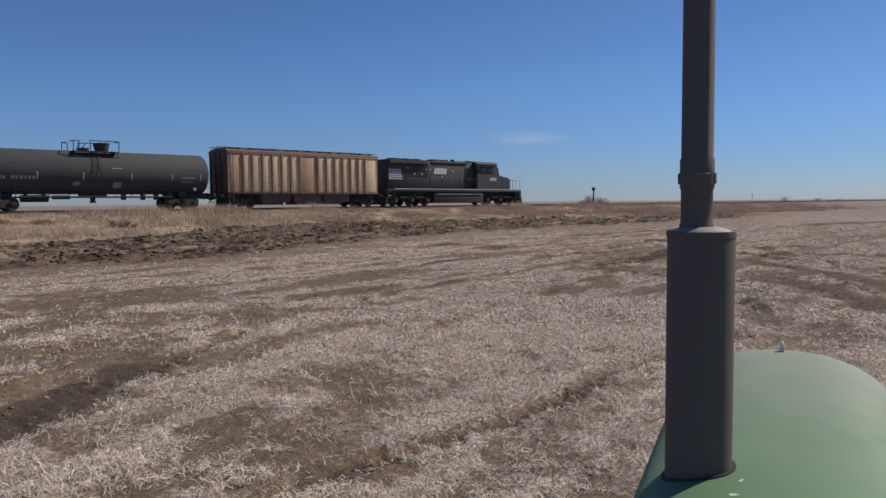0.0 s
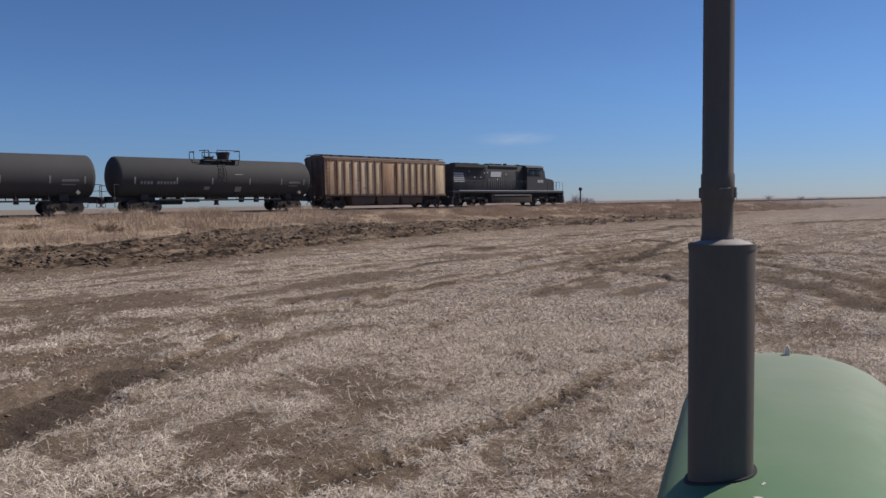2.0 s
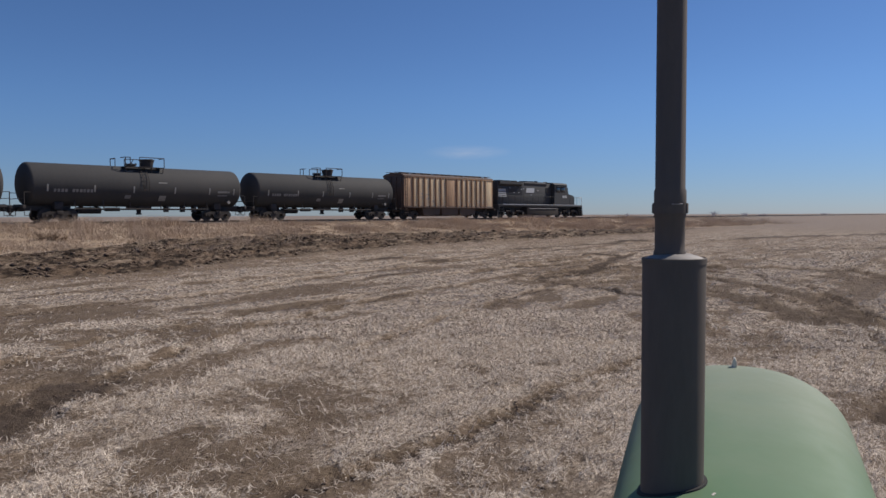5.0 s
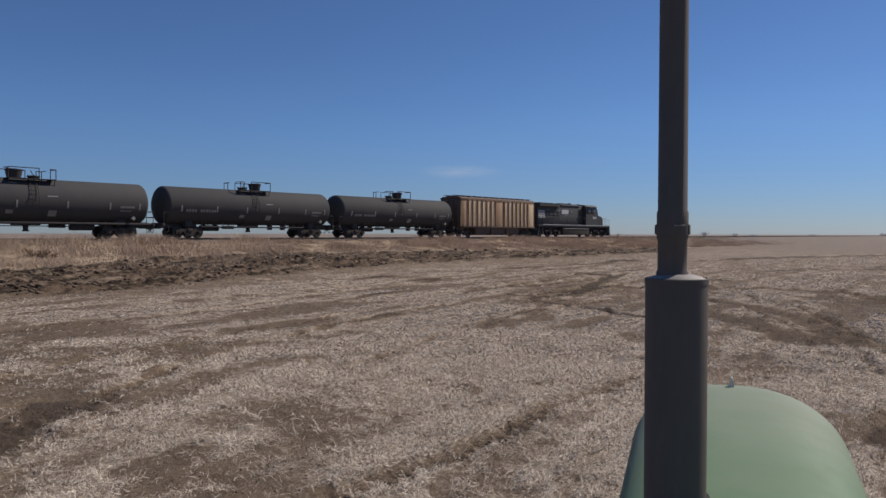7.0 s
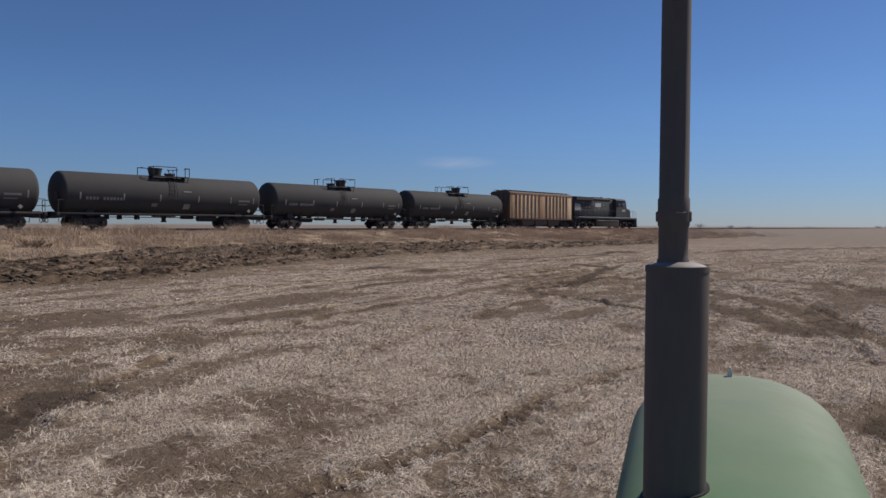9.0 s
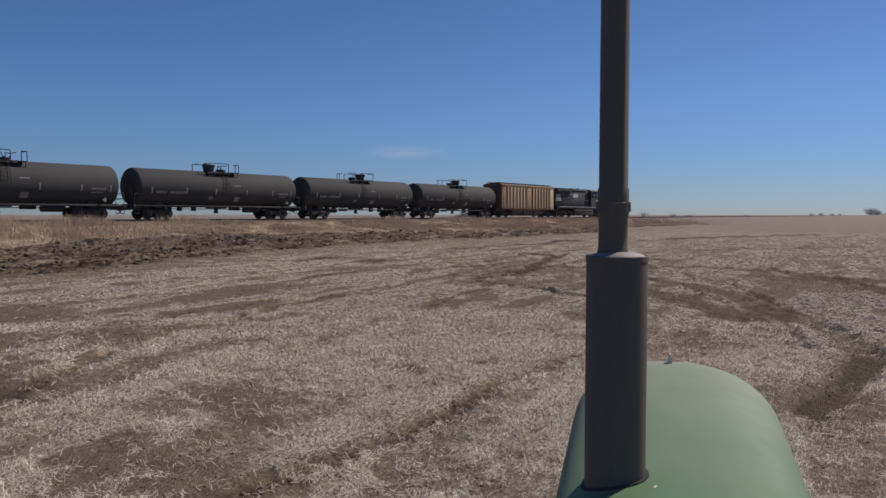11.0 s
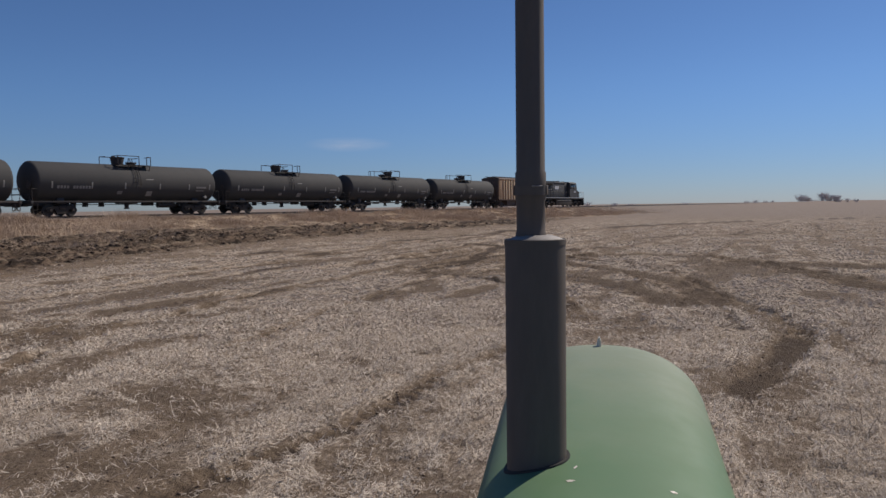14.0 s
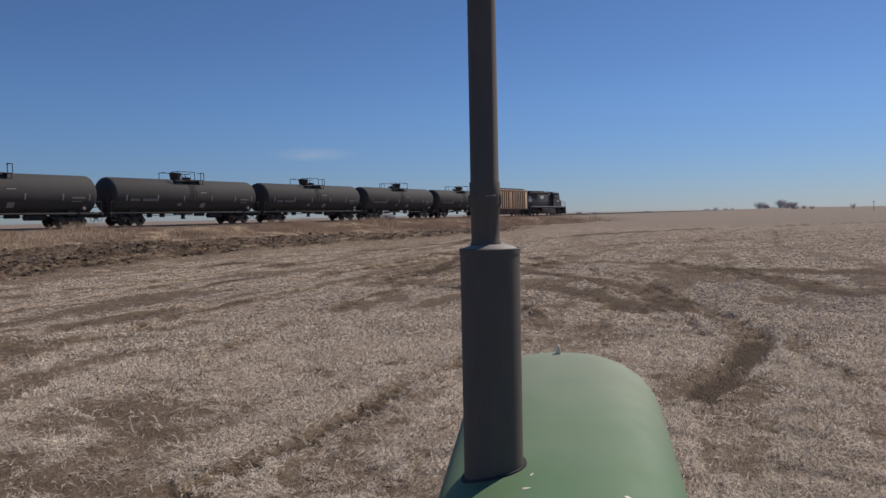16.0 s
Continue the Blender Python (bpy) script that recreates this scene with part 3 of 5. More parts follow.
def build_ground():
    av = axis_steps(-3.0, 34.0, 0.10, 1.14, 1.032, 4600)
    lv = axis_steps(9.0, 54.0, 0.10, 1.08, 1.14, 4600)
    A, L = np.meshgrid(av, lv, indexing="ij")
    X, Y = to_world(A, L)
    Z, bare, mud, grass, ballast = land(X.ravel(), Y.ravel())
    na, nl = len(av), len(lv)
    idx = np.arange(na * nl).reshape(na, nl)
    faces = np.stack([idx[:-1, :-1], idx[1:, :-1], idx[1:, 1:], idx[:-1, 1:]], -1).reshape(-1, 4)[:, ::-1]
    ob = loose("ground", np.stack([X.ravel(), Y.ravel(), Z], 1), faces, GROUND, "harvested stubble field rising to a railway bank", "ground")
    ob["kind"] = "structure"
    # mask of the painted haze, rising with distance from the tractor
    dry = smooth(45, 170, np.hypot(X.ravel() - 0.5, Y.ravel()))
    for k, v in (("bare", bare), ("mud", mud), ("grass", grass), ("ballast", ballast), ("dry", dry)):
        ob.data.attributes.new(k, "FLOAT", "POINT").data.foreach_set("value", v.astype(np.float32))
    ob.data.shade_smooth()


build_ground()


def fan(n, r0, r1, rng, power):
    """Places in a wide fan ahead of the tractor, thinning out with distance."""
    r = r0 + (r1 - r0) * rng.random(n) ** power
    t = radians(36) + radians(100) * rng.random(n)
    return 0.5 + r * np.cos(t), 0.2 + r * np.sin(t)


def straw_cover(x, y, rng):
    z, bare, mud, grass, ballast = land(x, y)
    clump = fnoise(x * 2.2, y * 2.2, 71, 3)
    frayed = bare + 1.1 * (fnoise(x * 4.5, y * 4.5, 73, 3) - 0.5)
    cover = np.clip((1.04 - 1.3 * frayed) * smooth(0.22, 0.52, clump), 0.035 * (bare < 0.95), 1) * (1 - mud)
    return rng.random(len(x)) < cover, z, clump


def build_straw():
    rng = np.random.default_rng(3)
    # bent stalks near the tractor
    x, y = fan(500000, 4.6, 19.0, rng, 1.05)
    keep, z, clump = straw_cover(x, y, rng)
    x, y, z, clump = x[keep], y[keep], z[keep], clump[keep]
    n = len(x)
    ang = rng.uniform(0, 6.2832, n)
    length = rng.uniform(0.05, 0.15, n) * rng.uniform(0.6, 1.25, n)
    width = rng.uniform(0.0026, 0.0052, n) * np.clip(np.hypot(x - 0.5, y - 0.2) / 9.0, 1.0, 2.0)
    bend = rng.normal(0, 0.55, n)
    lift = 0.004 + rng.random(n) ** 1.5 * 0.045 * smooth(0.25, 0.6, clump)
    arch = rng.normal(0.10, 0.16, n) * length
    tilt = rng.normal(0, 0.14, n) * length + (rng.random(n) < 0.03) * 0.5 * length
    v = np.empty((n, 6, 3))
    for k, q in enumerate((-1, 0, 1)):
        t = ang + bend * q
        cx = x + q * np.cos(ang + bend * q * 0.5) * length / 2
        cy = y + q * np.sin(ang + bend * q * 0.5) * length / 2
        cz = z + lift + q * tilt + (arch if q == 0 else 0) + np.abs(tilt)
        for j, side in enumerate((-1, 1)):
            v[:, 2 * k + j] = np.stack([cx - side * np.sin(t) * width / 2, cy + side * np.cos(t) * width / 2, cz + side * rng.normal(0, 0.4, n) * width], 1)
    base = 6 * np.arange(n)[:, None, None]
    f = (base + np.array([(0, 2, 3, 1), (2, 4, 5, 3)])[None]).reshape(-1, 4)
    loose("straw", v.reshape(-1, 3), f, STRAW, "pale chopped straw lying over the bare soil", "straw")
    # flat stalks and short standing stubble farther out
    x, y = fan(400000, 15.0, 95.0, rng, 1.4)
    keep, z, clump = straw_cover(x, y, rng)
    x, y, z = x[keep], y[keep], z[keep]
    n = len(x)
    r = np.hypot(x - 0.5, y - 0.2)
    ang = rng.uniform(0, 6.2832, n)
    high = rng.uniform(0.015, 0.075, n) * smooth(0.2, 0.6, clump[keep])
    half = rng.uniform(0.02, 0.07, n)
    wide = rng.uniform(0.003, 0.007, n) * np.clip(r / 13, 1, 4)
    dx, dy = np.cos(ang), np.sin(ang)
    v = np.empty((n, 3, 3))
    v[:, 0] = np.stack([x - dx * half, y - dy * half, z + 0.004], 1)
    v[:, 1] = np.stack([x - dx * half - dy * wide, y - dy * half + dx * wide, z + 0.012 + wide], 1)
    v[:, 2] = np.stack([x + dx * half, y + dy * half, z + 0.01 + high], 1)
    loose("stubble", v.reshape(-1, 3), np.arange(3 * n).reshape(-1, 3), STRAW, "short pale stubble and straw across the field", "straw")


build_straw()


def build_grass():
    rng = np.random.default_rng(5)
    n = 800000
    a = -30 + 210 * rng.random(n) ** 1.5
    l = np.where(rng.random(n) < 0.95, rng.uniform(2.3, 15.8, n), -rng.uniform(3.6, 9.0, n))
    x, y = to_world(a, l)
    tuft = fnoise(a / 1.3, l / 0.9, 81, 3)
    z, bare, mud, grass, ballast = land(x, y)
    keep = rng.random(n) < np.clip(grass * (1 - 0.7 * ballast) * smooth(0.18, 0.6, tuft) + 0.5 * mud * smooth(0.5, 0.62, tuft), 0, 1)
    x, y, z, tuft, l, mud = x[keep], y[keep], z[keep], tuft[keep], l[keep], mud[keep]
    n = len(x)
    stand = fnoise(x / 5.0, y / 3.0, 83, 3)
    h = rng.uniform(0.10, 0.46, n) * (0.2 + 1.2 * tuft) * (0.5 + 1.1 * smooth(0.35, 0.7, stand)) * (1 - 0.5 * mud)
    h *= np.where(np.abs(l) < 5.5, 1.2, 1.0)
    w = rng.uniform(0.005, 0.013, n)
    ang = rng.uniform(0, 2 * math.pi, n)
    lean = np.abs(rng.normal(0.55, 0.45, n)) * h
    la = rng.uniform(0, 2 * math.pi, n)
    cx, cy = np.cos(ang) * w, np.sin(ang) * w
    v = np.empty((n, 3, 3))
    v[:, 0] = np.stack([x - cx, y - cy, z - 0.02], 1)
    v[:, 1] = np.stack([x + cx, y + cy, z - 0.02], 1)
    v[:, 2] = np.stack([x + np.cos(la) * lean, y + np.sin(la) * lean, z + h], 1)
    loose("dry_grass", v.reshape(-1, 3), np.arange(3 * n).reshape(-1, 3), GRASS, "tall dry tan grass along the railway bank", "grass")


build_grass()


def build_clods():
    rng = np.random.default_rng(8)
    octa = np.array([(1, 0, 0), (-1, 0, 0), (0, 1, 0), (0, -1, 0), (0, 0, 1), (0, 0, -1)], float)
    tri = np.array([(0, 2, 4), (2, 1, 4), (1, 3, 4), (3, 0, 4), (2, 0, 5), (1, 2, 5), (3, 1, 5), (0, 3, 5)])

    def heap(x, y, z, size, name, material, label):
        n = len(x)
        v = octa[None] * rng.uniform(0.45, 1.3, (n, 6, 1)) * size[:, None, None]
        v[:, :, 0] *= 1.4
        v[:, :, 2] *= 0.6
        t = rng.normal(radians(TURN), 0.7, n)
        c, q = np.cos(t)[:, None], np.sin(t)[:, None]
        vx, vy = v[:, :, 0] * c - v[:, :, 1] * q, v[:, :, 0] * q + v[:, :, 1] * c
        v = np.stack([vx + x[:, None], vy + y[:, None], v[:, :, 2] + z[:, None] + 0.15 * size[:, None]], -1)
        f = (np.arange(n)[:, None, None] * 6 + tri[None]).reshape(-1, 3)
        loose(name, v.reshape(-1, 3), f, material, label, "soil")

    n = 24000
    a = -8 + 100 * rng.random(n) ** 1.4
    l = rng.uniform(9, 25.5, n)
    x, y = to_world(a, l)
    z, bare, mud, grass, ballast = land(x, y)
    lump = fnoise(a / 2.0, l / 0.7, 57, 3)
    keep = (mud > 0.4) & (rng.random(n) < smooth(0.42, 0.62, lump))
    size = rng.uniform(0.03, 0.12, n) * rng.uniform(0.4, 1.3, n) + 0.10 * rng.random(n) ** 8
    heap(x[keep], y[keep], z[keep], size[keep], "soil_clods", CLOD, "dark clods of freshly dug soil along the bank")
    x, y = fan(150000, 4.8, 34.0, rng, 1.1)
    z, bare, mud, grass, ballast = land(x, y)
    rut, dep = rut_field(x, y)
    keep = rng.random(len(x)) < 0.07 * bare + 0.05 * (rut > 0.3)
    size = rng.uniform(0.005, 0.020, len(x)) + (rut > 0.3) * rng.random(len(x)) ** 4 * 0.022
    heap(x[keep], y[keep], z[keep], size[keep], "soil_crumbs", CRUMB, "brown crumbs of dry soil in the wheel tracks")


build_clods()


# ---- railway ----
def build_track():
    m = pose(OX, OY, RAIL, 0, 0, TURN)
    for side in (-1, 1):
        bm = B()
        y = side * 0.755
        prof = [(-0.07, -0.17), (0.07, -0.17), (0.07, -0.15), (0.012, -0.13), (0.012, -0.045), (0.036, -0.035), (0.036, 0), (-0.036, 0), (-0.036, -0.035), (-0.012, -0.045), (-0.012, -0.13), (-0.07, -0.15)]
        ends = [[bm.verts.new((x, y + p, z)) for p, z in prof] for x in (-900, 2500)]
        for i in range(len(prof)):
            j = (i + 1) % len(prof)
            bm.faces.new((ends[0][i], ends[0][j], ends[1][j], ends[1][i]))
        ob = part("rail", bm, WHEEL)
        ob.matrix_basis = m
        tagged(ob, "worn steel rail on wooden ties", "rail", "rails of the track", "structure")
    n = 900
    x = -120 + 0.53 * np.arange(n)
    rng = np.random.default_rng(2)
    cube = np.array([(sx, sy, sz) for sx in (-0.11, 0.11) for sy in (-1.3, 1.3) for sz in (-0.33, -0.172)])
    quads = np.array([(0, 1, 3, 2), (4, 6, 7, 5), (0, 4, 5, 1), (2, 3, 7, 6), (0, 2, 6, 4), (1, 5, 7, 3)])
    v = cube[None] + np.stack([x, rng.normal(0, 0.03, n), np.zeros(n)], 1)[:, None]
    ob = loose("railway_ties", v.reshape(-1, 3), (np.arange(n)[:, None, None] * 8 + quads[None]).reshape(-1, 4), TIEWOOD, "weathered wooden ties under the rails", "railway tie")
    ob.matrix_basis = m


build_track()


# ---- rolling stock: x ahead, y to the left, z above the rail ----
def wheel_profile(r):
    return [(0.0, -0.07), (0.12, -0.08), (0.13, -0.05), (r * 0.55, -0.03), (r * 0.84, -0.055), (r, -0.06), (r - 0.008, 0.06), (r + 0.026, 0.062), (r + 0.026, 0.085), (r * 0.84, 0.08), (r * 0.55, 0.02), (0.13, 0.08), (0.0, 0.08)]


def wheelset(parent, x, r):
    bm = B()
    for s in (-1, 1):
        lathe(bm, wheel_profile(r), 24, Matrix.Translation((0, s * 0.755, 0)) @ pose(0, 0, 0, 90 * s, 0, 0))
        for k in range(5):
            t = 2 * math.pi * k / 5
            rod(bm, (r * 0.4 * math.cos(t), s * 0.80, r * 0.4 * math.sin(t)), (r * 0.4 * math.cos(t), s * 0.825, r * 0.4 * math.sin(t)), 0.03, 6)
    rod(bm, (0, -1.08, 0), (0, 1.08, 0), 0.085, 10)
    return part("wheelset", bm, WHEEL, parent, "steel wheels on an axle", (x, 0, r))


def freight_truck(car, x):
    bm = B()
    for s in (-1, 1):
        y0, y1 = s * 0.95, s * 1.12
        prism(bm, [(-1.18, 0.36), (-1.18, 0.58), (-0.62, 0.74), (0.62, 0.74), (1.18, 0.58), (1.18, 0.36), (0.92, 0.36), (0.92, 0.50), (0.55, 0.52), (0.38, 0.20), (-0.38, 0.20), (-0.55, 0.52), (-0.92, 0.50), (-0.92, 0.36)], min(y0, y1), max(y0, y1))
        for k in (-0.16, 0, 0.16):
            rod(bm, (k, s * 1.03, 0.24), (k, s * 1.03, 0.56), 0.065, 10)
        for k in (-0.88, 0.88):
            rod(bm, (k, s * 1.06, 0.46), (k, s * 1.2, 0.46), 0.11, 10)
    block(bm, -0.22, 0.22, -1.2, 1.2, 0.5, 0.78, 0.03)
    lathe(bm, [(0, 0.78), (0.3, 0.78), (0.3, 0.9), (0, 0.9)], 16)
    tr = part("truck", bm, TRUCK, car, "grimy cast-iron truck", (x, 0, 0))
    for k in (-0.88, 0.88):
        wheelset(tr, k, 0.46)
    return tr


def coupler(car, x, s):
    bm = B()
    block(bm, -0.45, 0.25, -0.09, 0.09, 0.74, 0.92, 0.02)
    block(bm, 0.2, 0.46, -0.17, 0.15, 0.68, 0.98, 0.05)
    rod(bm, (0.1, -0.3, 0.75), (0.5, -0.25, 0.4), 0.03, 6)
    ob = part("coupler", bm, TRUCK, car, "rusty knuckle coupler", (x, 0, 0))
    if s < 0:
        ob.rotation_euler = (0, 0, math.pi)


def tank_car(label, group, sill, m):
    car = thing("tank_car", label, "tank car", group, m)
    R, ZC, HALF = 1.53, 2.64, 8.52
    bm = B()
    prof = [(0.0, -HALF)]
    for k in range(1, 9):
        t = math.pi / 2 * k / 8
        prof.append((R * math.sin(t), -HALF + 0.52 * (1 - math.cos(t))))
    for k in range(8, 0, -1):
        t = math.pi / 2 * k / 8
        prof.append((R * math.sin(t), HALF - 0.52 * (1 - math.cos(t))))
    prof.append((0.0, HALF))
    lathe(bm, prof, 64, pose(0, 0, ZC, 0, 90, 0))
    shell = part("shell", bm, TANK_BLACK, car, "dusty black welded tank shell", sharp=60)
    # manway platform
    bm = B()
    for y in (-0.98, 0.98):
        block(bm, -1.55, 1.5, y - 0.3, y + 0.3, 4.08, 4.13, 0.01)
    for x in (-1.4, 1.35):
        block(bm, x - 0.15, x + 0.15, -1.28, 1.28, 4.075, 4.125, 0.01)
    for x in (-1.5, -0.5, 0.5, 1.45):
        for s in (-1, 1):
            rod(bm, (x, s * 1.2, 4.1), (x, s * 1.1, 3.62), 0.03, 6)
    part("platform", bm, HEAD_DARK, car)
    for s in (-1, 1):
        bm = B()
        rod(bm, (-0.45, s * 1.26, 4.84), (1.5, s * 1.26, 4.84), 0.032, 8)
        for x in (-0.45, 1.5):
            rod(bm, (x, s * 1.26, 4.1), (x, s * 1.26, 4.85), 0.032, 8)
        rod(bm, (1.5, s * 1.26, 4.82), (1.5, s * 0.45, 4.82), 0.03, 8)
        part("railing", bm, HEAD_DARK, car)
        bm = B()
        rod(bm, (-1.55, s * 1.26, 4.80), (-1.18, s * 1.26, 4.80), 0.032, 8)
        for x in (-1.55, -1.18):
            rod(bm, (x, s * 1.26, 4.1), (x, s * 1.26, 4.83), 0.032, 8)
        rod(bm, (-1.55, s * 1.26, 4.80), (-1.55, s * 0.45, 4.80), 0.03, 8)
        part("grab_rail", bm, HEAD_DARK, car)
    bm = B()
    lathe(bm, [(0.40, 4.1), (0.43, 4.16), (0.54, 4.68), (0.58, 4.70), (0.58, 4.77), (0.15, 4.82), (0, 4.82)], 24, Matrix.Translation((0.72, 0, 0)))
    block(bm, 0.95, 1.2, -0.1, 0.1, 4.55, 4.85, 0.02)
    part("valve_bonnet", bm, HEAD_DARK, car, "black valve bonnet")
    bm = B()
    lathe(bm, [(0.36, 4.1), (0.36, 4.3), (0.43, 4.31), (0.43, 4.37), (0.2, 4.42), (0, 4.42)], 20, Matrix.Translation((-0.55, 0, 0)))
    for k in range(6):
        t = k * math.pi / 3 + 0.2
        rod(bm, (-0.55 + 0.4 * math.cos(t), 0.4 * math.sin(t), 4.26), (-0.55 + 0.4 * math.cos(t), 0.4 * math.sin(t), 4.45), 0.03, 6)
    rod(bm, (-0.55, 0.0, 4.4), (-0.35, 0.0, 4.75), 0.03, 6)
    part("manway", bm, HEAD_DARK, car)
    for s in (-1, 1):
        bm = B()
        for dx in (-0.22, 0.22):
            last = None
            for k in range(9):
                t = math.radians(62 - 9.5 * k)
                p = (dx - 0.1, s * (R + 0.11) * math.cos(t), ZC + (R + 0.11) * math.sin(t))
                if last:
                    rod(bm, last, p, 0.024, 6)
                last = p
        for k in range(8):
            t = math.radians(58 - 9.5 * k)
            y, z = s * (R + 0.11) * math.cos(t), ZC + (R + 0.11) * math.sin(t)
            rod(bm, (-0.32, y, z), (0.12, y, z), 0.016, 6)
        part("ladder", bm, HEAD_DARK, car)
    # underframe
    for s in (-1, 1):
        bm = B()
        block(bm, s * 5.2, s * 8.75, -0.36, 0.36, 0.78, 1.22, 0.03)
        block(bm, s * 6.25 - 0.3, s * 6.25 + 0.3, -1.0, 1.0, 0.9, 1.4, 0.04)
        block(bm, s * 8.55, s * 8.75, -1.42, 1.42, 0.92, 1.16, 0.02)
        for y in (-1.38, 1.38):
            rod(bm, (s * 8.62, y, 1.1), (s * 8.62, y, 2.05), 0.024, 6)
            rod(bm, (s * 8.62, y, 2.05), (s * 8.2, y, 2.05), 0.024, 6)
            rod(bm, (s * 8.62, y, 1.0), (s * 8.62, y, 0.45), 0.024, 6)
            rod(bm, (s * 8.25, y, 1.0), (s * 8.25, y, 0.45), 0.024, 6)
            rod(bm, (s * 8.62, y, 0.47), (s * 8.25, y, 0.47), 0.02, 6)
        rod(bm, (s * 8.62, -1.38, 1.62), (s * 8.62, 1.38, 1.62), 0.022, 6)
        part("stub_sill", bm, HEAD_DARK, car)
        coupler(car, s * 8.66, s)
    bm = B()
    rod(bm, (8.45, 0.75, 1.2), (8.45, 0.75, 2.45), 0.05, 8)
    lathe(bm, [(0, -0.03), (0.28, -0.03), (0.28, 0.03), (0, 0.03)], 20, pose(8.52, 0.75, 2.35, 0, 90, 0))
    part("brake_stand", bm, HEAD_DARK, car)
    bm = B()
    if sill:
        for y in (-1.3, 1.3):
            block(bm, -8.6, 8.6, y - 0.05, y + 0.05, 1.02, 1.16, 0.01)
        for x in (-5.0, -2.6, 2.6, 5.0):
            block(bm, x - 0.06, x + 0.06, -1.3, 1.3, 1.0, 1.2)
        part("side_sill", bm, HEAD_DARK, car)
    else:
        for y in (-1.2, 1.2):
            rod(bm, (-5.3, y, 0.93), (5.3, y, 0.93), 0.035, 8)
        for x in (-5.2, -3.2, -1.2, 1.2, 3.2, 5.2):
            for y in (-1.2, 1.2):
                rod(bm, (x, y, 0.9), (x, y * 0.86, 1.6), 0.03, 6)
        part("hand_rail", bm, HEAD_DARK, car)
    bm = B()
    lathe(bm, [(0.42, 1.2), (0.42, 0.98), (0.2, 0.98), (0.16, 0.62), (0.22, 0.6), (0.22, 0.5), (0, 0.5)], 20)
    block(bm, -0.9, 0.9, -0.3, 0.3, 0.92, 1.18, 0.05)
    part("outlet_valve", bm, HEAD_DARK, car)
    bm = B()
    rod(bm, (-4.6, 0.15, 0.82), (-2.9, 0.15, 0.82), 0.24, 14)
    rod(bm, (-2.7, -0.2, 0.9), (-1.6, -0.2, 0.9), 0.14, 12)
    for x in (-4.3, -3.2):
        block(bm, x - 0.05, x + 0.05, -0.2, 0.4, 0.8, 1.3)
    part("brake_reservoir", bm, HEAD_DARK, car)
    bm = B()
    rod(bm, (-5.3, -0.4, 0.88), (5.3, -0.4, 0.88), 0.03, 6)
    for x in (2.0, 3.4, 4.4):
        block(bm, x - 0.1, x + 0.1, -0.7, -0.2, 0.7, 1.2)
    part("brake_rigging", bm, HEAD_DARK, car)
    # markings on both sides
    for s in (-1, 1):
        def patch(name, x0, x1, z0, z1, material, label):
            b2 = B()
            n = 6
            rows = []
            for i in range(n + 1):
                z = z0 + (z1 - z0) * i / n
                y = math.sqrt(max((R + 0.012) ** 2 - (z - ZC) ** 2, 0))
                rows.append([b2.verts.new((-s * x, s * y, z)) for x in (x0, x1)])
            for p, q in zip(rows, rows[1:]):
                b2.faces.new((p[0], p[1], q[1], q[0]))
            part(name, b2, material, car, label)
        for x in (-7.2, -4.0, -1.1, 2.2, 5.2, 7.45):
            patch("reflective_strip", x, x + 0.11, 2.12, 2.62, LETTER, "faded reflective strip")
        x = -6.75
        for k, w in enumerate((0.22, 0.22, 0.22, 0.22, 0, 0.24, 0.2, 0.24, 0.22, 0.22, 0.22)):
            if w:
                patch("number_bar", x, x + w * 0.8, 2.10, 2.32, DIM, "worn lettering bar")
            x += 0.25
        patch("data_panel", 1.0, 1.55, 1.55, 1.95, LETTER, "faded data panel")
        patch("stencil_block", 6.0, 7.1, 2.25, 2.4, DIM, "worn stencil block")
        patch("stencil_block", 6.0, 6.9, 2.0, 2.08, DIM, "worn stencil block")
        patch("test_stencil", -1.7, -1.25, 1.7, 1.95, DIM, "")
        patch("test_stencil", 0.9, 1.6, 2.9, 2.97, LETTER, "")
        patch("test_stencil", -1.5, -0.9, 3.75, 3.81, LETTER, "")
        bm = B()
        mm = Matrix.Translation((-s * 7.0, s * 1.5, 1.5)) @ pose(0, 0, 0, 0, 45, 0)
        block(bm, -0.12, 0.12, -0.012, 0.012, -0.12, 0.12, 0.0, mm)
        block(bm, -0.05, 0.05, -0.4 if s > 0 else 0, 0 if s > 0 else 0.4, -0.05, 0.05, 0.0, mm)
        part("placard", bm, LETTER, car, "small white hazard placard")
    for x in (-6.25, 6.25):
        freight_truck(car, x)
    return car


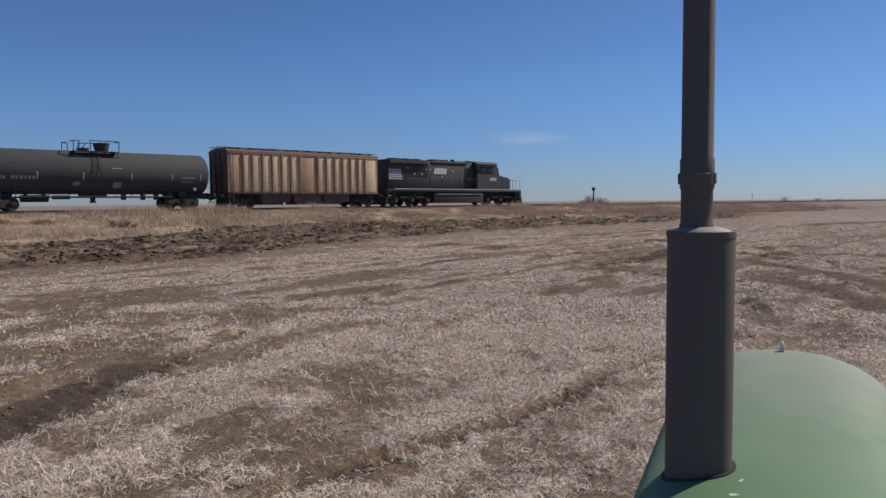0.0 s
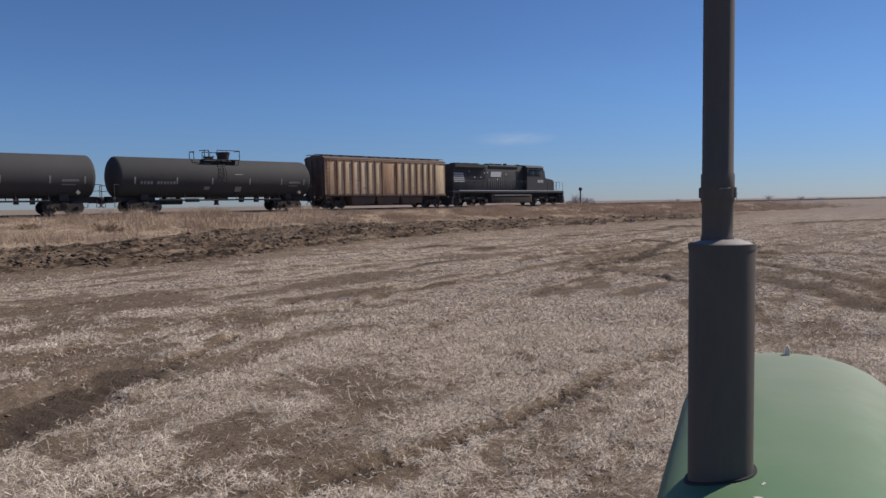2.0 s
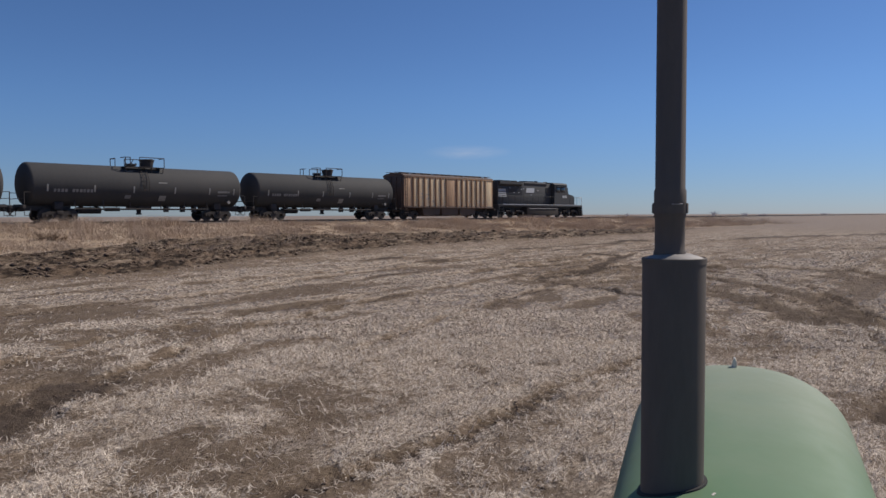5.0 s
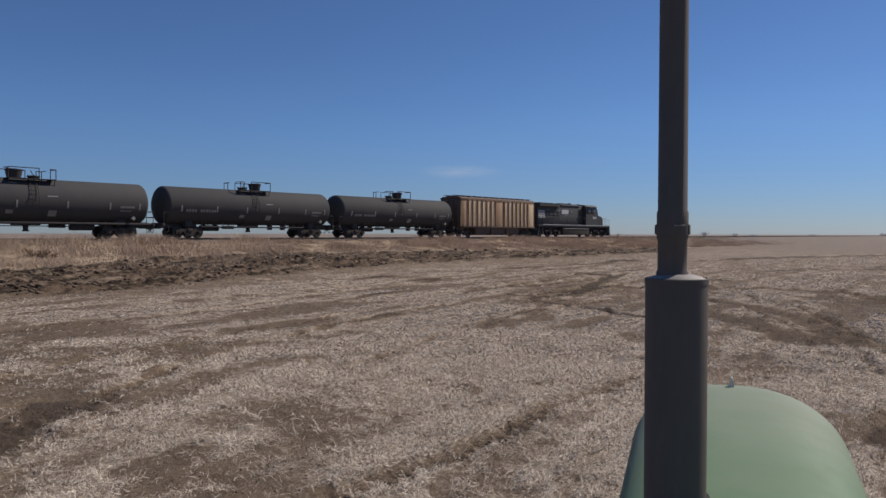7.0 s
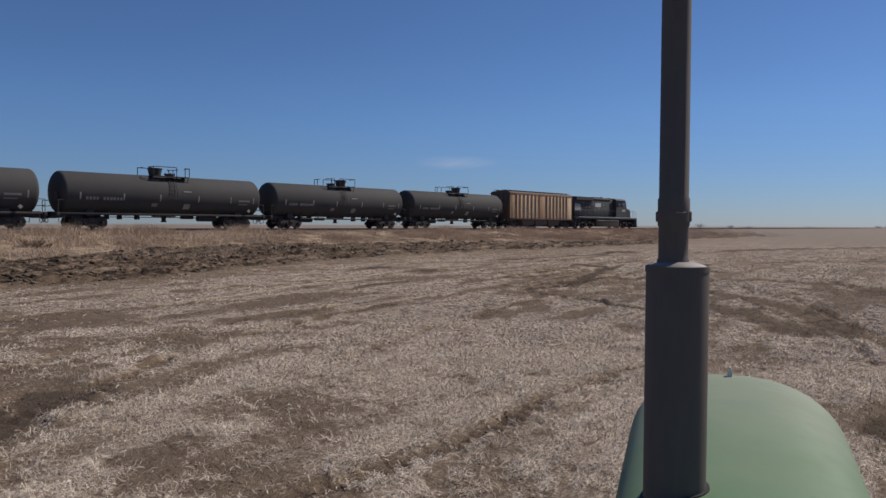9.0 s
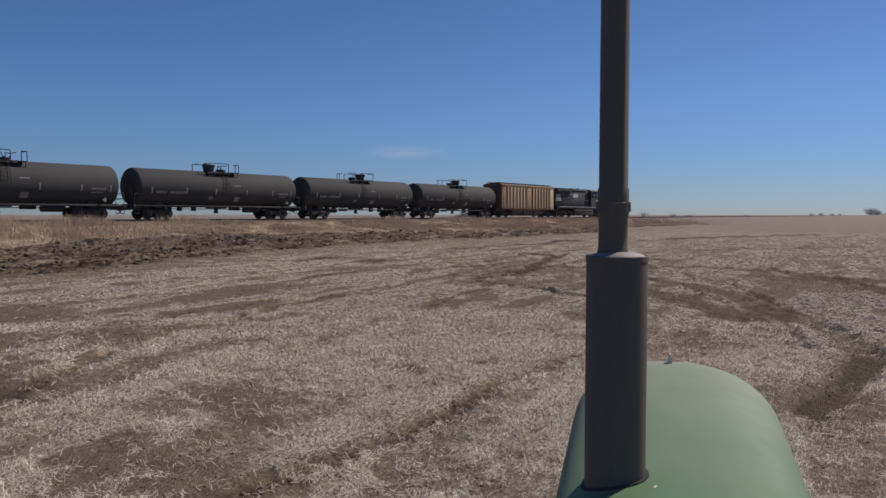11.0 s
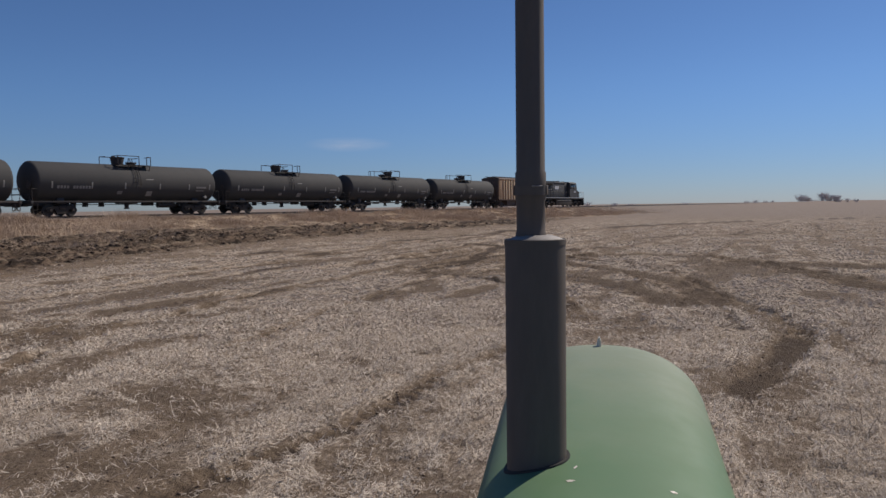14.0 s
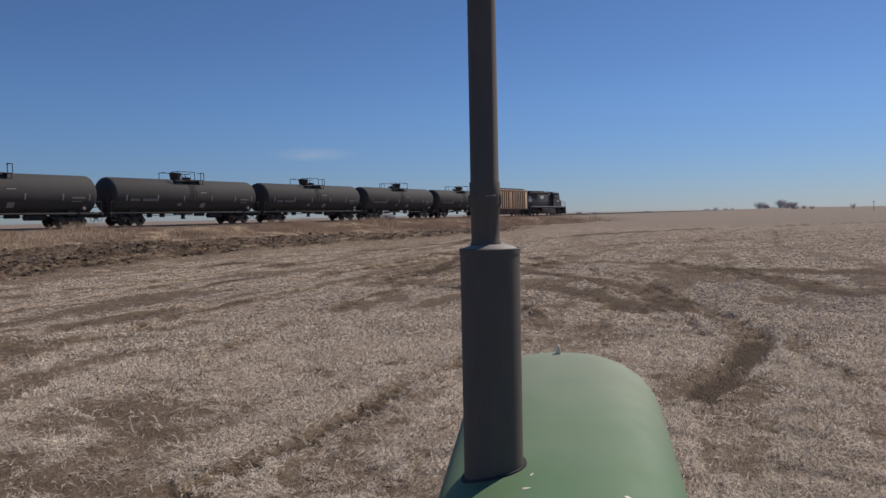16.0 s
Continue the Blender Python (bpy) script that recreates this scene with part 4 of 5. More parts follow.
def hopper_car(m):
    car = thing("covered_hopper", "faded orange-brown ribbed covered hopper with rust", "freight car", "", m)
    X0, X1, Y, Z0, Z1 = -7.62, 7.62, 1.5, 1.14, 4.52
    bm = B()
    prism(bm, [(X0, Z0 + 0.1), (X1, Z0 + 0.1), (X1, Z1), (X0, Z1)], -Y + 0.012, Y - 0.012)
    part("body", bm, BOX_BROWN, car)
    ribs = [-6.24, -5.42, -4.5, -3.58, -2.69, -1.8, -0.92, 0.92, 1.82, 2.7, 3.57, 4.44, 5.3, 6.1]
    edges = [X0 + 0.16] + ribs + [X1 - 0.16]
    for s in (-1, 1):
        first = None
        for x in ribs:
            if first is None:
                bm = B()
                prism(bm, [(-0.11, 0), (-0.06, 0.15), (0.06, 0.15), (0.11, 0)], Z0 + 0.1, Z1 - 0.1)
                bmesh.ops.transform(bm, matrix=Matrix(((1, 0, 0, 0), (0, 0, 1, 0), (0, 1, 0, 0), (0, 0, 0, 1))), verts=bm.verts)
                first = part("side_rib", bm, BOX_RIB, car, "", (x, s * (Y - 0.01), 0))
                if s < 0:
                    first.scale = (1, -1, 1)
            else:
                o = again(first, (x, s * (Y - 0.01), 0))
                o.scale = first.scale
        for k, (xa, xb) in enumerate(zip(edges, edges[1:])):
            bm = B()
            block(bm, xa + 0.1, xb - 0.1, s * Y - 0.02, s * Y + 0.02, Z0 + 0.2, Z1 - 0.14, 0.01)
            part("side_panel", bm, BOX_BROWN if k in (0, 7) else BOX_PANEL, car)
        bm = B()
        block(bm, X0, X1, s * Y - 0.09, s * Y + 0.1, Z0, Z0 + 0.17, 0.015)
        part("side_sill", bm, BOX_RUST, car)
        bm = B()
        block(bm, X0, X1, s * Y - 0.08, s * Y + 0.14, Z1 - 0.12, Z1 + 0.03, 0.015)
        part("top_chord", bm, BOX_BROWN, car)
        bm = B()
        for x in (X0 + 0.02, X0 + 0.42):
            rod(bm, (s * -1 * x, s * (Y + 0.14), 0.6), (s * -1 * x, s * (Y + 0.14), Z1), 0.022, 6)
        for k in range(11):
            z = 0.65 + k * 0.37
            rod(bm, (s * -1 * (X0 + 0.02), s * (Y + 0.14), z), (s * -1 * (X0 + 0.42), s * (Y + 0.14), z), 0.016, 6)
        part("ladder", bm, BOX_RUST, car)
        # faded stencils
        for x0, z0, w, h in ((-5.25, 2.6, 0.55, 0.16), (-5.2, 2.25, 0.5, 0.12), (-4.25, 2.5, 0.5, 0.14), (-4.25, 2.0, 0.42, 0.3), (-3.3, 1.75, 0.4, 0.25), (2.9, 1.8, 0.4, 0.25), (4.6, 1.75, 0.5, 0.35), (5.5, 1.6, 0.3, 0.4)):
            bm = B()
            block(bm, -s * x0, -s * (x0 + w), s * Y + s * 0.02, s * Y + s * 0.026, z0, z0 + h)
            part("stencil_block", bm, STENCIL, car, "worn stencil block")
    # ends
    for s in (-1, 1):
        xe = s * X1
        bm = B()
        block(bm, xe - 0.03, xe + 0.03, -Y, Y, Z0, Z1, 0.01)
        for y in (-1.2, -0.4, 0.4, 1.2):
            block(bm, xe, xe + s * 0.13, y - 0.06, y + 0.06, Z0, Z1 - 0.1, 0.01)
        part("end_wall", bm, BOX_RUST, car)
        bm = B()
        block(bm, xe - 0.1, xe + s * 0.62, -0.35, 0.35, 0.72, 1.12, 0.02)
        block(bm, xe + s * 0.35, xe + s * 0.62, -1.45, 1.45, 0.92, 1.08, 0.02)
        part("end_sill", bm, TRUCK, car)
        coupler(car, s * 7.95, s)
    bm = B()
    pts = [(-Y - 0.1, Z1 + 0.03), (Y + 0.1, Z1 + 0.03), (Y - 0.25, Z1 + 0.2), (0.4, Z1 + 0.3), (-0.4, Z1 + 0.3), (-Y + 0.25, Z1 + 0.2)]
    prism(bm, pts, X0 - 0.05, X1 + 0.05)
    bmesh.ops.transform(bm, matrix=Matrix(((0, 1, 0, 0), (1, 0, 0, 0), (0, 0, 1, 0), (0, 0, 0, 1))), verts=bm.verts)
    part("roof", bm, BOX_RUST, car)
    for y in (-0.62, 0.62):
        bm = B()
        block(bm, X0 - 0.35, X1 + 0.35, y - 0.22, y + 0.22, Z1 + 0.36, Z1 + 0.4, 0.006)
        for k in range(14):
            x = X0 + 0.3 + k * 1.13
            block(bm, x - 0.03, x + 0.03, y - 0.2, y + 0.2, Z1 + 0.2, Z1 + 0.37)
        part("running_board", bm, BOX_RUST, car)
    for k in range(8):
        bm = B()
        x = -6.3 + 1.8 * k
        block(bm, x - 0.6, x + 0.6, -0.36, 0.36, Z1 + 0.27, Z1 + 0.37, 0.03)
        part("roof_hatch", bm, BOX_RUST, car)
    bm = B()
    block(bm, X0, X1, -0.33, 0.33, 0.72, 1.16, 0.02)
    part("center_sill", bm, BOX_RUST, car)
    for x in (-3.1, 0.0, 3.1):
        bm = B()
        prism(bm, [(x - 1.5, 1.2), (x + 1.5, 1.2), (x + 1.3, 0.42), (x - 1.3, 0.42)], -1.3, 1.3)
        block(bm, x - 0.9, x + 0.9, -0.9, 0.9, 0.24, 0.44, 0.02)
        part("hopper_chute", bm, BOX_RUST, car)
    for x in (-6.2, 6.2):
        freight_truck(car, x)
    return car


def locomotive(m):
    loco = thing("locomotive", "black six-axle diesel locomotive with dull white markings", "locomotive", "", m)
    # frame and walkway
    bm = B()
    block(bm, -9.95, 9.7, -1.5, 1.5, 1.42, 1.66, 0.02)
    block(bm, -9.8, 9.6, -0.6, 0.6, 1.05, 1.45, 0.02)
    part("frame", bm, LOCO, loco)
    for s in (-1, 1):
        bm = B()
        block(bm, -9.0, 8.3, s * 1.5, s * 1.512, 1.635, 1.70)
        part("sill_stripe", bm, WHITE, loco, "dull white stripe along the sill")
    bm = B()
    block(bm, -9.35, 2.6, -0.92, 0.92, 1.66, 4.50, 0.07)
    part("long_hood", bm, LOCO, loco)
    door = None
    for s in (-1, 1):
        for k in range(17):
            x = -3.6 + 0.36 * k
            if door is None:
                bm = B()
                block(bm, -0.16, 0.16, -0.014, 0.014, -0.6, 0.6, 0.008)
                door = part("hood_door", bm, LOCO, loco, "", (x, s * 0.928, 2.45))
            else:
                again(door, (x, s * 0.928, 2.45))
        for x0, x1, z0, n in ((-7.1, -4.1, 2.95, 18), (1.2, 2.4, 3.2, 10)):
            bm = B()
            block(bm, x0, x1, *sorted((s * 0.915, s * 0.925)), z0, z0 + n * 0.075)
            for k in range(n):
                block(bm, x0, x1, *sorted((s * 0.92, s * 0.95)), z0 + k * 0.075, z0 + k * 0.075 + 0.03)
            part("grille", bm, LOCO, loco)
    bm = B()
    prism(bm, [(-0.92, 3.95), (-1.28, 4.2), (-1.28, 4.53), (1.28, 4.53), (1.28, 4.2), (0.92, 3.95)], -9.3, -4.6)
    bmesh.ops.transform(bm, matrix=Matrix(((0, 1, 0, 0), (1, 0, 0, 0), (0, 0, 1, 0), (0, 0, 0, 1))), verts=bm.verts)
    part("radiator", bm, LOCO, loco)
    bm = B()
    prism(bm, [(-0.9, 4.15), (-1.0, 4.3), (-1.0, 4.46), (-0.8, 4.56), (0.8, 4.56), (1.0, 4.46), (1.0, 4.3), (0.9, 4.15)], -3.6, 1.4)
    bmesh.ops.transform(bm, matrix=Matrix(((0, 1, 0, 0), (1, 0, 0, 0), (0, 0, 1, 0), (0, 0, 0, 1))), verts=bm.verts)
    part("dynamic_brake", bm, LOCO, loco)
    fan = None
    for x, z in ((-7.9, 4.5), (-6.5, 4.5), (-5.1, 4.5), (-2.5, 4.54), (-1.2, 4.54)):
        if fan is None:
            bm = B()
            lathe(bm, [(0.66, 0), (0.66, 0.16), (0.6, 0.19), (0.2, 0.19), (0, 0.21)], 28)
            fan = part("roof_fan", bm, LOCO, loco, "", (x, 0, z))
        else:
            again(fan, (x, 0, z))
    bm = B()
    block(bm, 0.0, 1.7, -0.5, 0.5, 4.4, 4.66, 0.05)
    rod(bm, (0.3, 0, 4.6), (0.3, 0, 4.82), 0.22, 14)
    part("exhaust_stack", bm, LOCO, loco)
    bm = B()
    block(bm, 1.9, 2.25, -0.25, 0.25, 4.42, 4.7, 0.03)
    for k in (-0.15, 0, 0.15):
        rod(bm, (2.1, k, 4.68), (2.6, k, 4.72), 0.035, 8, 0.07)
    part("air_horn", bm, LOCO, loco)
    # cab and nose
    bm = B()
    prism(bm, [(2.6, 1.66), (6.1, 1.66), (6.1, 3.3), (5.75, 4.2), (5.55, 4.42), (2.75, 4.42), (2.6, 4.3)], -1.46, 1.46)
    part("cab", bm, LOCO, loco)
    bm = B()
    prism(bm, [(-1.52, 4.36), (-1.2, 4.58), (-0.5, 4.68), (0.5, 4.68), (1.2, 4.58), (1.52, 4.36)], 2.5, 5.85)
    bmesh.ops.transform(bm, matrix=Matrix(((0, 1, 0, 0), (1, 0, 0, 0), (0, 0, 1, 0), (0, 0, 0, 1))), verts=bm.verts)
    part("cab_roof", bm, LOCO, loco)
    for s in (-1, 1):
        for x0, x1 in ((3.0, 3.9), (4.1, 5.2)):
            bm = B()
            y0, y1 = sorted((s * 1.455, s * 1.475))
            block(bm, x0, x1, y0, y1, 3.35, 4.05, 0.008)
            part("side_window", bm, CABGLASS, loco, "dark cab window")
        bm = B()
        block(bm, 2.9, 5.3, *sorted((s * 1.46, s * 1.72)), 4.1, 4.14, 0.01)
        part("sun_visor", bm, LOCO, loco)
        bm = B()
        x = 4.6
        for w in (0.2, 0.2, 0.2, 0.2):
            block(bm, -s * 0 + x, x + w, *sorted((s * 1.46, s * 1.467)), 2.62, 2.95)
            x += 0.27
        part("number_bars", bm, WHITE, loco, "white painted bars below the window")
    bm = B()
    for y in (-1.15, -0.42, 0.42, 1.15):
        block(bm, 5.88, 5.98, y - 0.3, y + 0.3, 3.35, 4.0, 0.01, Matrix.Translation((0, 0, 0)))
    part("windshield", bm, CABGLASS, loco)
    bm = B()
    prism(bm, [(6.05, 1.66), (8.62, 1.66), (8.62, 2.72), (8.4, 2.98), (6.05, 3.34)], -0.9, 0.9)
    bmesh.ops.bevel(bm, geom=bm.edges[:], offset=0.06, segments=2, affect="EDGES")
    part("nose", bm, LOCO, loco)
    bm = B()
    for z in (2.55, 2.8):
        rod(bm, (8.57, 0, z - 0.2), (8.71, 0, z - 0.2), 0.1, 14)
    part("headlight", bm, CAST, loco)
    # markings
    for s in (-1, 1):
        for k in range(5):
            bm = B()
            z = 2.62 + k * 0.21
            xs = (-9.2, -7.5 - 0.05 * k)
            block(bm, *sorted((-s * -1 * 0 + xs[0], xs[1])), *sorted((s * 0.918, s * 0.926)), z, z + 0.12)
            part("white_bar", bm, WHITE, loco, "white painted bar on the hood end")
        bm = B()
        prism(bm, [(-3.35, 3.2), (-1.55, 3.2), (-1.42, 3.8), (-3.2, 3.8)], *sorted((s * 0.945, s * 0.953)))
        part("emblem", bm, WHITE, loco, "plain white emblem panel")
        bm = B()
        block(bm, -0.8, -0.45, *sorted((s * 0.945, s * 0.953)), 3.42, 3.62)
        part("emblem", bm, LETTER, loco)
        for x, z in ((-6.9, 3.7), (-6.0, 3.1), (-5.0, 3.1), (-3.9, 3.6), (-2.2, 2.9), (-4.4, 3.55)):
            bm = B()
            block(bm, x, x + 0.16, *sorted((s * 0.945, s * 0.955)), z, z + 0.12)
            part("stencil_block", bm, WHITE, loco)
    # handrails
    for s in (-1, 1):
        bm = B()
        for k in range(10):
            x = -9.0 + 1.28 * k
            rod(bm, (x, s * 1.46, 1.6), (x, s * 1.46, 2.72), 0.018, 6)
        rod(bm, (-9.0, s * 1.46, 2.72), (2.5, s * 1.46, 2.72), 0.018, 6)
        for x in (6.6, 7.5, 8.4):
            rod(bm, (x, s * 1.4, 1.6), (x, s * 1.4, 2.7), 0.022, 6)
        rod(bm, (6.6, s * 1.4, 2.7), (8.4, s * 1.4, 2.7), 0.022, 6)
        part("handrail", bm, LOCO, loco)
        for xe in (-1, 1):
            bm = B()
            e = 9.65 * xe
            for y in (0.35, 1.4):
                rod(bm, (e, s * y, 1.6), (e, s * y, 2.75), 0.028, 6)
            rod(bm, (e, s * 0.35, 2.75), (e, s * 1.4, 2.75), 0.028, 6)
            rod(bm, (e, s * 1.4, 2.75), (e - xe * 0.7, s * 1.4, 2.75), 0.028, 6)
            rod(bm, (e - xe * 0.7, s * 1.44, 0.7), (e - xe * 0.7, s * 1.44, 2.75), 0.024, 6)
            rod(bm, (e, s * 1.44, 0.6), (e, s * 1.44, 1.6), 0.024, 6)
            part("end_rail", bm, CAST if xe > 0 else LOCO, loco)
            bm = B()
            for k in range(4):
                block(bm, e - xe * 0.7, e + xe * 0.12, *sorted((s * 1.05, s * 1.48)), 0.45 + 0.3 * k, 0.49 + 0.3 * k)
            block(bm, e - xe * 0.74, e - xe * 0.7, *sorted((s * 1.0, s * 1.48)), 0.42, 1.5)
            part("step_well", bm, LOCO, loco)
    for xe in (-1, 1):
        bm = B()
        e = 9.75 * xe
        block(bm, e - 0.06, e + 0.06, -1.45, 1.45, 0.95, 1.6, 0.02)
        prism(bm, [(e, 1.0), (e + xe * 0.18, 0.95), (e + xe * 0.32, 0.18), (e, 0.16)], -1.4, 1.4)
        part("pilot", bm, LOCO, loco)
        coupler(loco, 9.9 * xe, xe)
    bm = B()
    block(bm, -3.7, 3.6, -1.42, 1.42, 0.26, 1.40, 0.10)
    part("fuel_tank", bm, TRUCK, loco)
    for s in (-1, 1):
        bm = B()
        rod(bm, (-3.3, s * 1.46, 1.14), (3.2, s * 1.46, 1.14), 0.04, 8)
        part("air_pipe", bm, DIM, loco, "grey air pipe above the fuel tank")
    for xt in (-6.55, 6.55):
        bm = B()
        for s in (-1, 1):
            prism(bm, [(-2.55, 0.42), (-2.55, 0.78), (-2.0, 0.95), (2.0, 0.95), (2.55, 0.78), (2.55, 0.42), (2.25, 0.42), (2.1, 0.66), (0.45, 0.66), (0.3, 0.42), (-0.3, 0.42), (-0.45, 0.66), (-2.1, 0.66), (-2.25, 0.42)], *sorted((s * 0.98, s * 1.16)))
            for k in (-2.1, 0.0, 2.1):
                block(bm, k - 0.22, k + 0.22, *sorted((s * 1.1, s * 1.3)), 0.32, 0.68, 0.04)
            for k in (-1.05, 1.05):
                rod(bm, (k, s * 1.07, 0.42), (k, s * 1.07, 0.92), 0.11, 10)
                rod(bm, (k - 0.5, s * 1.22, 0.85), (k + 0.3, s * 1.22, 0.85), 0.12, 10)
        block(bm, -0.5, 0.5, -1.1, 1.1, 0.7, 1.1, 0.04)
        tr = part("truck", bm, TRUCK, loco, "grimy three-axle truck", (xt, 0, 0))
        for k in (-2.1, 0.0, 2.1):
            wheelset(tr, k, 0.51)
    return loco


S0 = [(0.0, 45.70), (1.5, 53.55), (3.5, 64.28), (7.0, 83.0), (11.0, 104.05), (12.5, 111.8), (14.5, 122.03), (16.0, 129.56)]
RUN = np.polyfit([t for t, _ in S0], [s for _, s in S0], 3)


def train_at(t):
    return float(np.polyval(RUN, t))


def on_track(s, turn=0):
    return pose(OX + s * UX, OY + s * UY, RAIL, 0, 0, TURN + turn)


TRAIN = []                           # thing, place behind the first coupling, turned
loco = locomotive(on_track(train_at(0) + 9.5))
TRAIN.append((loco, 9.5, 0))
hopper = hopper_car(on_track(train_at(0) - 9.2))
TRAIN.append((hopper, -9.2, 0))
tank_plain = tank_car("dusty black tank car with a bare underside", "tank cars of the train", False, on_track(train_at(0) - 26.56))
TRAIN.append((tank_plain, -26.56, 0))
TRAIN.append((copy_thing(tank_plain, on_track(train_at(0) - 44.68)), -44.68, 0))
tank_sill = tank_car("dusty black tank car with long side sills", "tank cars of the train", True, on_track(train_at(0) - 62.80, 180))
TRAIN.append((tank_sill, -62.80, 180))
for k in (1, 2):
    TRAIN.append((copy_thing(tank_sill, on_track(train_at(0) - 62.80 - 18.12 * k, 180)), -62.80 - 18.12 * k, 180))


# ---- tractor: x to its right, y ahead ----
def hood_section(y):
    """Half width, height of the crown and shoulder depth of the hood at y."""
    w = 0.368 + 0.039 * (y + 0.2)
    top = 1.738 + 0.039 * y
    nose = np.clip((y - 1.42) / 0.657, 0, 1)
    k = (1 - nose ** 2.6) ** (1 / 2.6)
    return w * (0.25 + 0.75 * k), top - 0.093 * (1 - k), 0.26


def hood_top(x, y):
    w, top, h = hood_section(y)
    u = min(abs(x) / w, 1)
    return top - h + h * (1 - u ** 2.7) ** (1 / 2.7)


def tractor():
    tr = thing("tractor", "green farm tractor with a faded hood and black stack", "tractor", "", pose(1.0735, 1.87, 0, 0, 0, -17.6))
    bm = B()
    ys = list(np.linspace(-0.75, 1.3, 24)) + list(1.42 + 0.657 * np.sin(np.linspace(0, math.pi / 2, 16)))
    rows, seg = [], 40
    for y in ys:
        w, top, h = hood_section(y)
        ring = [(-w, 1.12)]
        for i in range(seg + 1):
            t = math.pi - math.pi * i / seg
            c, s = math.cos(t), math.sin(t)
            ring.append((w * math.copysign(abs(c) ** (2 / 2.7), c), top - h + h * max(s, 0) ** (2 / 2.7)))
        ring.append((w, 1.12))
        rows.append([bm.verts.new((x, y, z)) for x, z in ring])
    for p, q in zip(rows, rows[1:]):
        for i in range(len(p) - 1):
            bm.faces.new((p[i], p[i + 1], q[i + 1], q[i]))
    bm.faces.new(rows[0])
    bm.faces.new(rows[-1][::-1])
    part("hood", bm, HOOD, tr, "faded green sheet-metal hood", sharp=50)
    mx, my = -0.196, 0.397
    mz = hood_top(mx, my)
    bm = B()
    lathe(bm, [(0.0, mz - 0.25), (0.086, mz - 0.25), (0.0875, mz - 0.02), (0.0875, 2.376), (0.0865, 2.384), (0.0835, 2.386)], 48, Matrix.Translation((mx, my, 0)))
    muf = part("muffler", bm, STACK, tr, "black cylindrical muffler")
    bm = B()
    lathe(bm, [(0.0835, 2.386), (0.081, 2.389), (0.046, 2.401), (0.0, 2.401)], 48, Matrix.Translation((mx, my, 0)))
    part("end_cap", bm, DUSTY, muf, "dusty grey muffler end cap")
    bm = B()
    lathe(bm, [(0.0861, 2.372), (0.0895, 2.372), (0.0895, 2.388), (0.0861, 2.390)], 48, Matrix.Translation((mx, my, 0)))
    part("rim", bm, STACK, muf)
    bm = B()
    rings = []
    for r, dz in ((0.085, -0.02), (0.086, 0.004), (0.097, 0.005), (0.099, -0.004)):
        rings.append([bm.verts.new((mx + r * math.cos(t), my + r * math.sin(t), hood_top(mx + r * math.cos(t), my + r * math.sin(t)) + dz)) for t in np.linspace(0, 2 * math.pi, 48, endpoint=False)])
    for p, q in zip(rings, rings[1:]):
        for k in range(48):
            bm.faces.new((p[k], p[(k + 1) % 48], q[(k + 1) % 48], q[k]))
    part("collar", bm, RUBBER, tr, "black rubber seal round the muffler")
    px = mx - 0.012
    bm = B()
    lathe(bm, [(0.0, 2.39), (0.045, 2.39), (0.0445, 2.406), (0.0415, 2.411), (0.0415, 2.44), (0.0415, 2.50), (0.0445, 2.505), (0.0445, 2.58), (0.0415, 2.585), (0.0405, 3.35), (0.037, 3.35), (0.037, 3.1), (0, 3.1)], 40, Matrix.Translation((px, my, 0)))
    part("exhaust_pipe", bm, STACK, tr, "black exhaust pipe")
    bm = B()
    lathe(bm, [(0.0445, 2.515), (0.0475, 2.515), (0.0475, 2.545), (0.0445, 2.545)], 40, Matrix.Translation((px, my, 0)))
    clamp = part("clamp", bm, STACK, tr)
    for a in (-8, 188):
        bm = B()
        mm = Matrix.Translation((px, my, 2.53)) @ pose(0, 0, 0, 0, 0, a)
        block(bm, 0.044, 0.0495, -0.009, 0.009, -0.014, 0.014, 0.002, mm)
        part("ear", bm, STACK, clamp)
    bm = B()
    rod(bm, (px + 0.008, my - 0.0475, 2.541), (px + 0.036, my - 0.034, 2.541), 0.0022, 6)
    part("bolt", bm, DUSTY, clamp, "small steel clamp bolt")
    bm = B()
    z = hood_top(-0.016, 1.88)
    prism(bm, [(-0.028, z - 0.006), (-0.004, z - 0.006), (-0.006, z + 0.028), (-0.012, z + 0.044), (-0.018, z + 0.042), (-0.025, z + 0.02)], 1.87, 1.91)
    part("hood_ornament", bm, CAST, tr, "small pale metal stud at the hood front")
    # chips in the paint, down to the primer
    for x, y, rx, ry in ((-0.082, 0.309, 0.004, 0.008), (-0.078, 0.318, 0.004, 0.007), (-0.093, 0.218, 0.010, 0.009), (-0.085, 0.222, 0.008, 0.004), (0.176, 0.211, 0.010, 0.008), (-0.30, 1.05, 0.006, 0.008)):
        bm = B()
        rim = [bm.verts.new((x + rx * q * math.cos(t), y + ry * q * math.sin(t), hood_top(x + rx * q * math.cos(t), y + ry * q * math.sin(t)) + 0.001)) for t, q in zip(np.linspace(0, 2 * math.pi, 9, endpoint=False), (1.0, 0.7, 1.1, 0.8, 1.2, 0.75, 1.0, 0.6, 0.9))]
        bm.faces.new(rim)
        part("paint_chip", bm, CAST, tr, "pale chip in the green paint")
    # running gear below the hood
    bm = B()
    block(bm, -0.24, 0.24, -2.6, 1.4, 0.62, 1.2, 0.04)
    part("chassis", bm, HOOD, tr)
    bm = B()
    block(bm, -0.62, 0.62, 1.02, 1.16, 0.36, 0.5, 0.02)
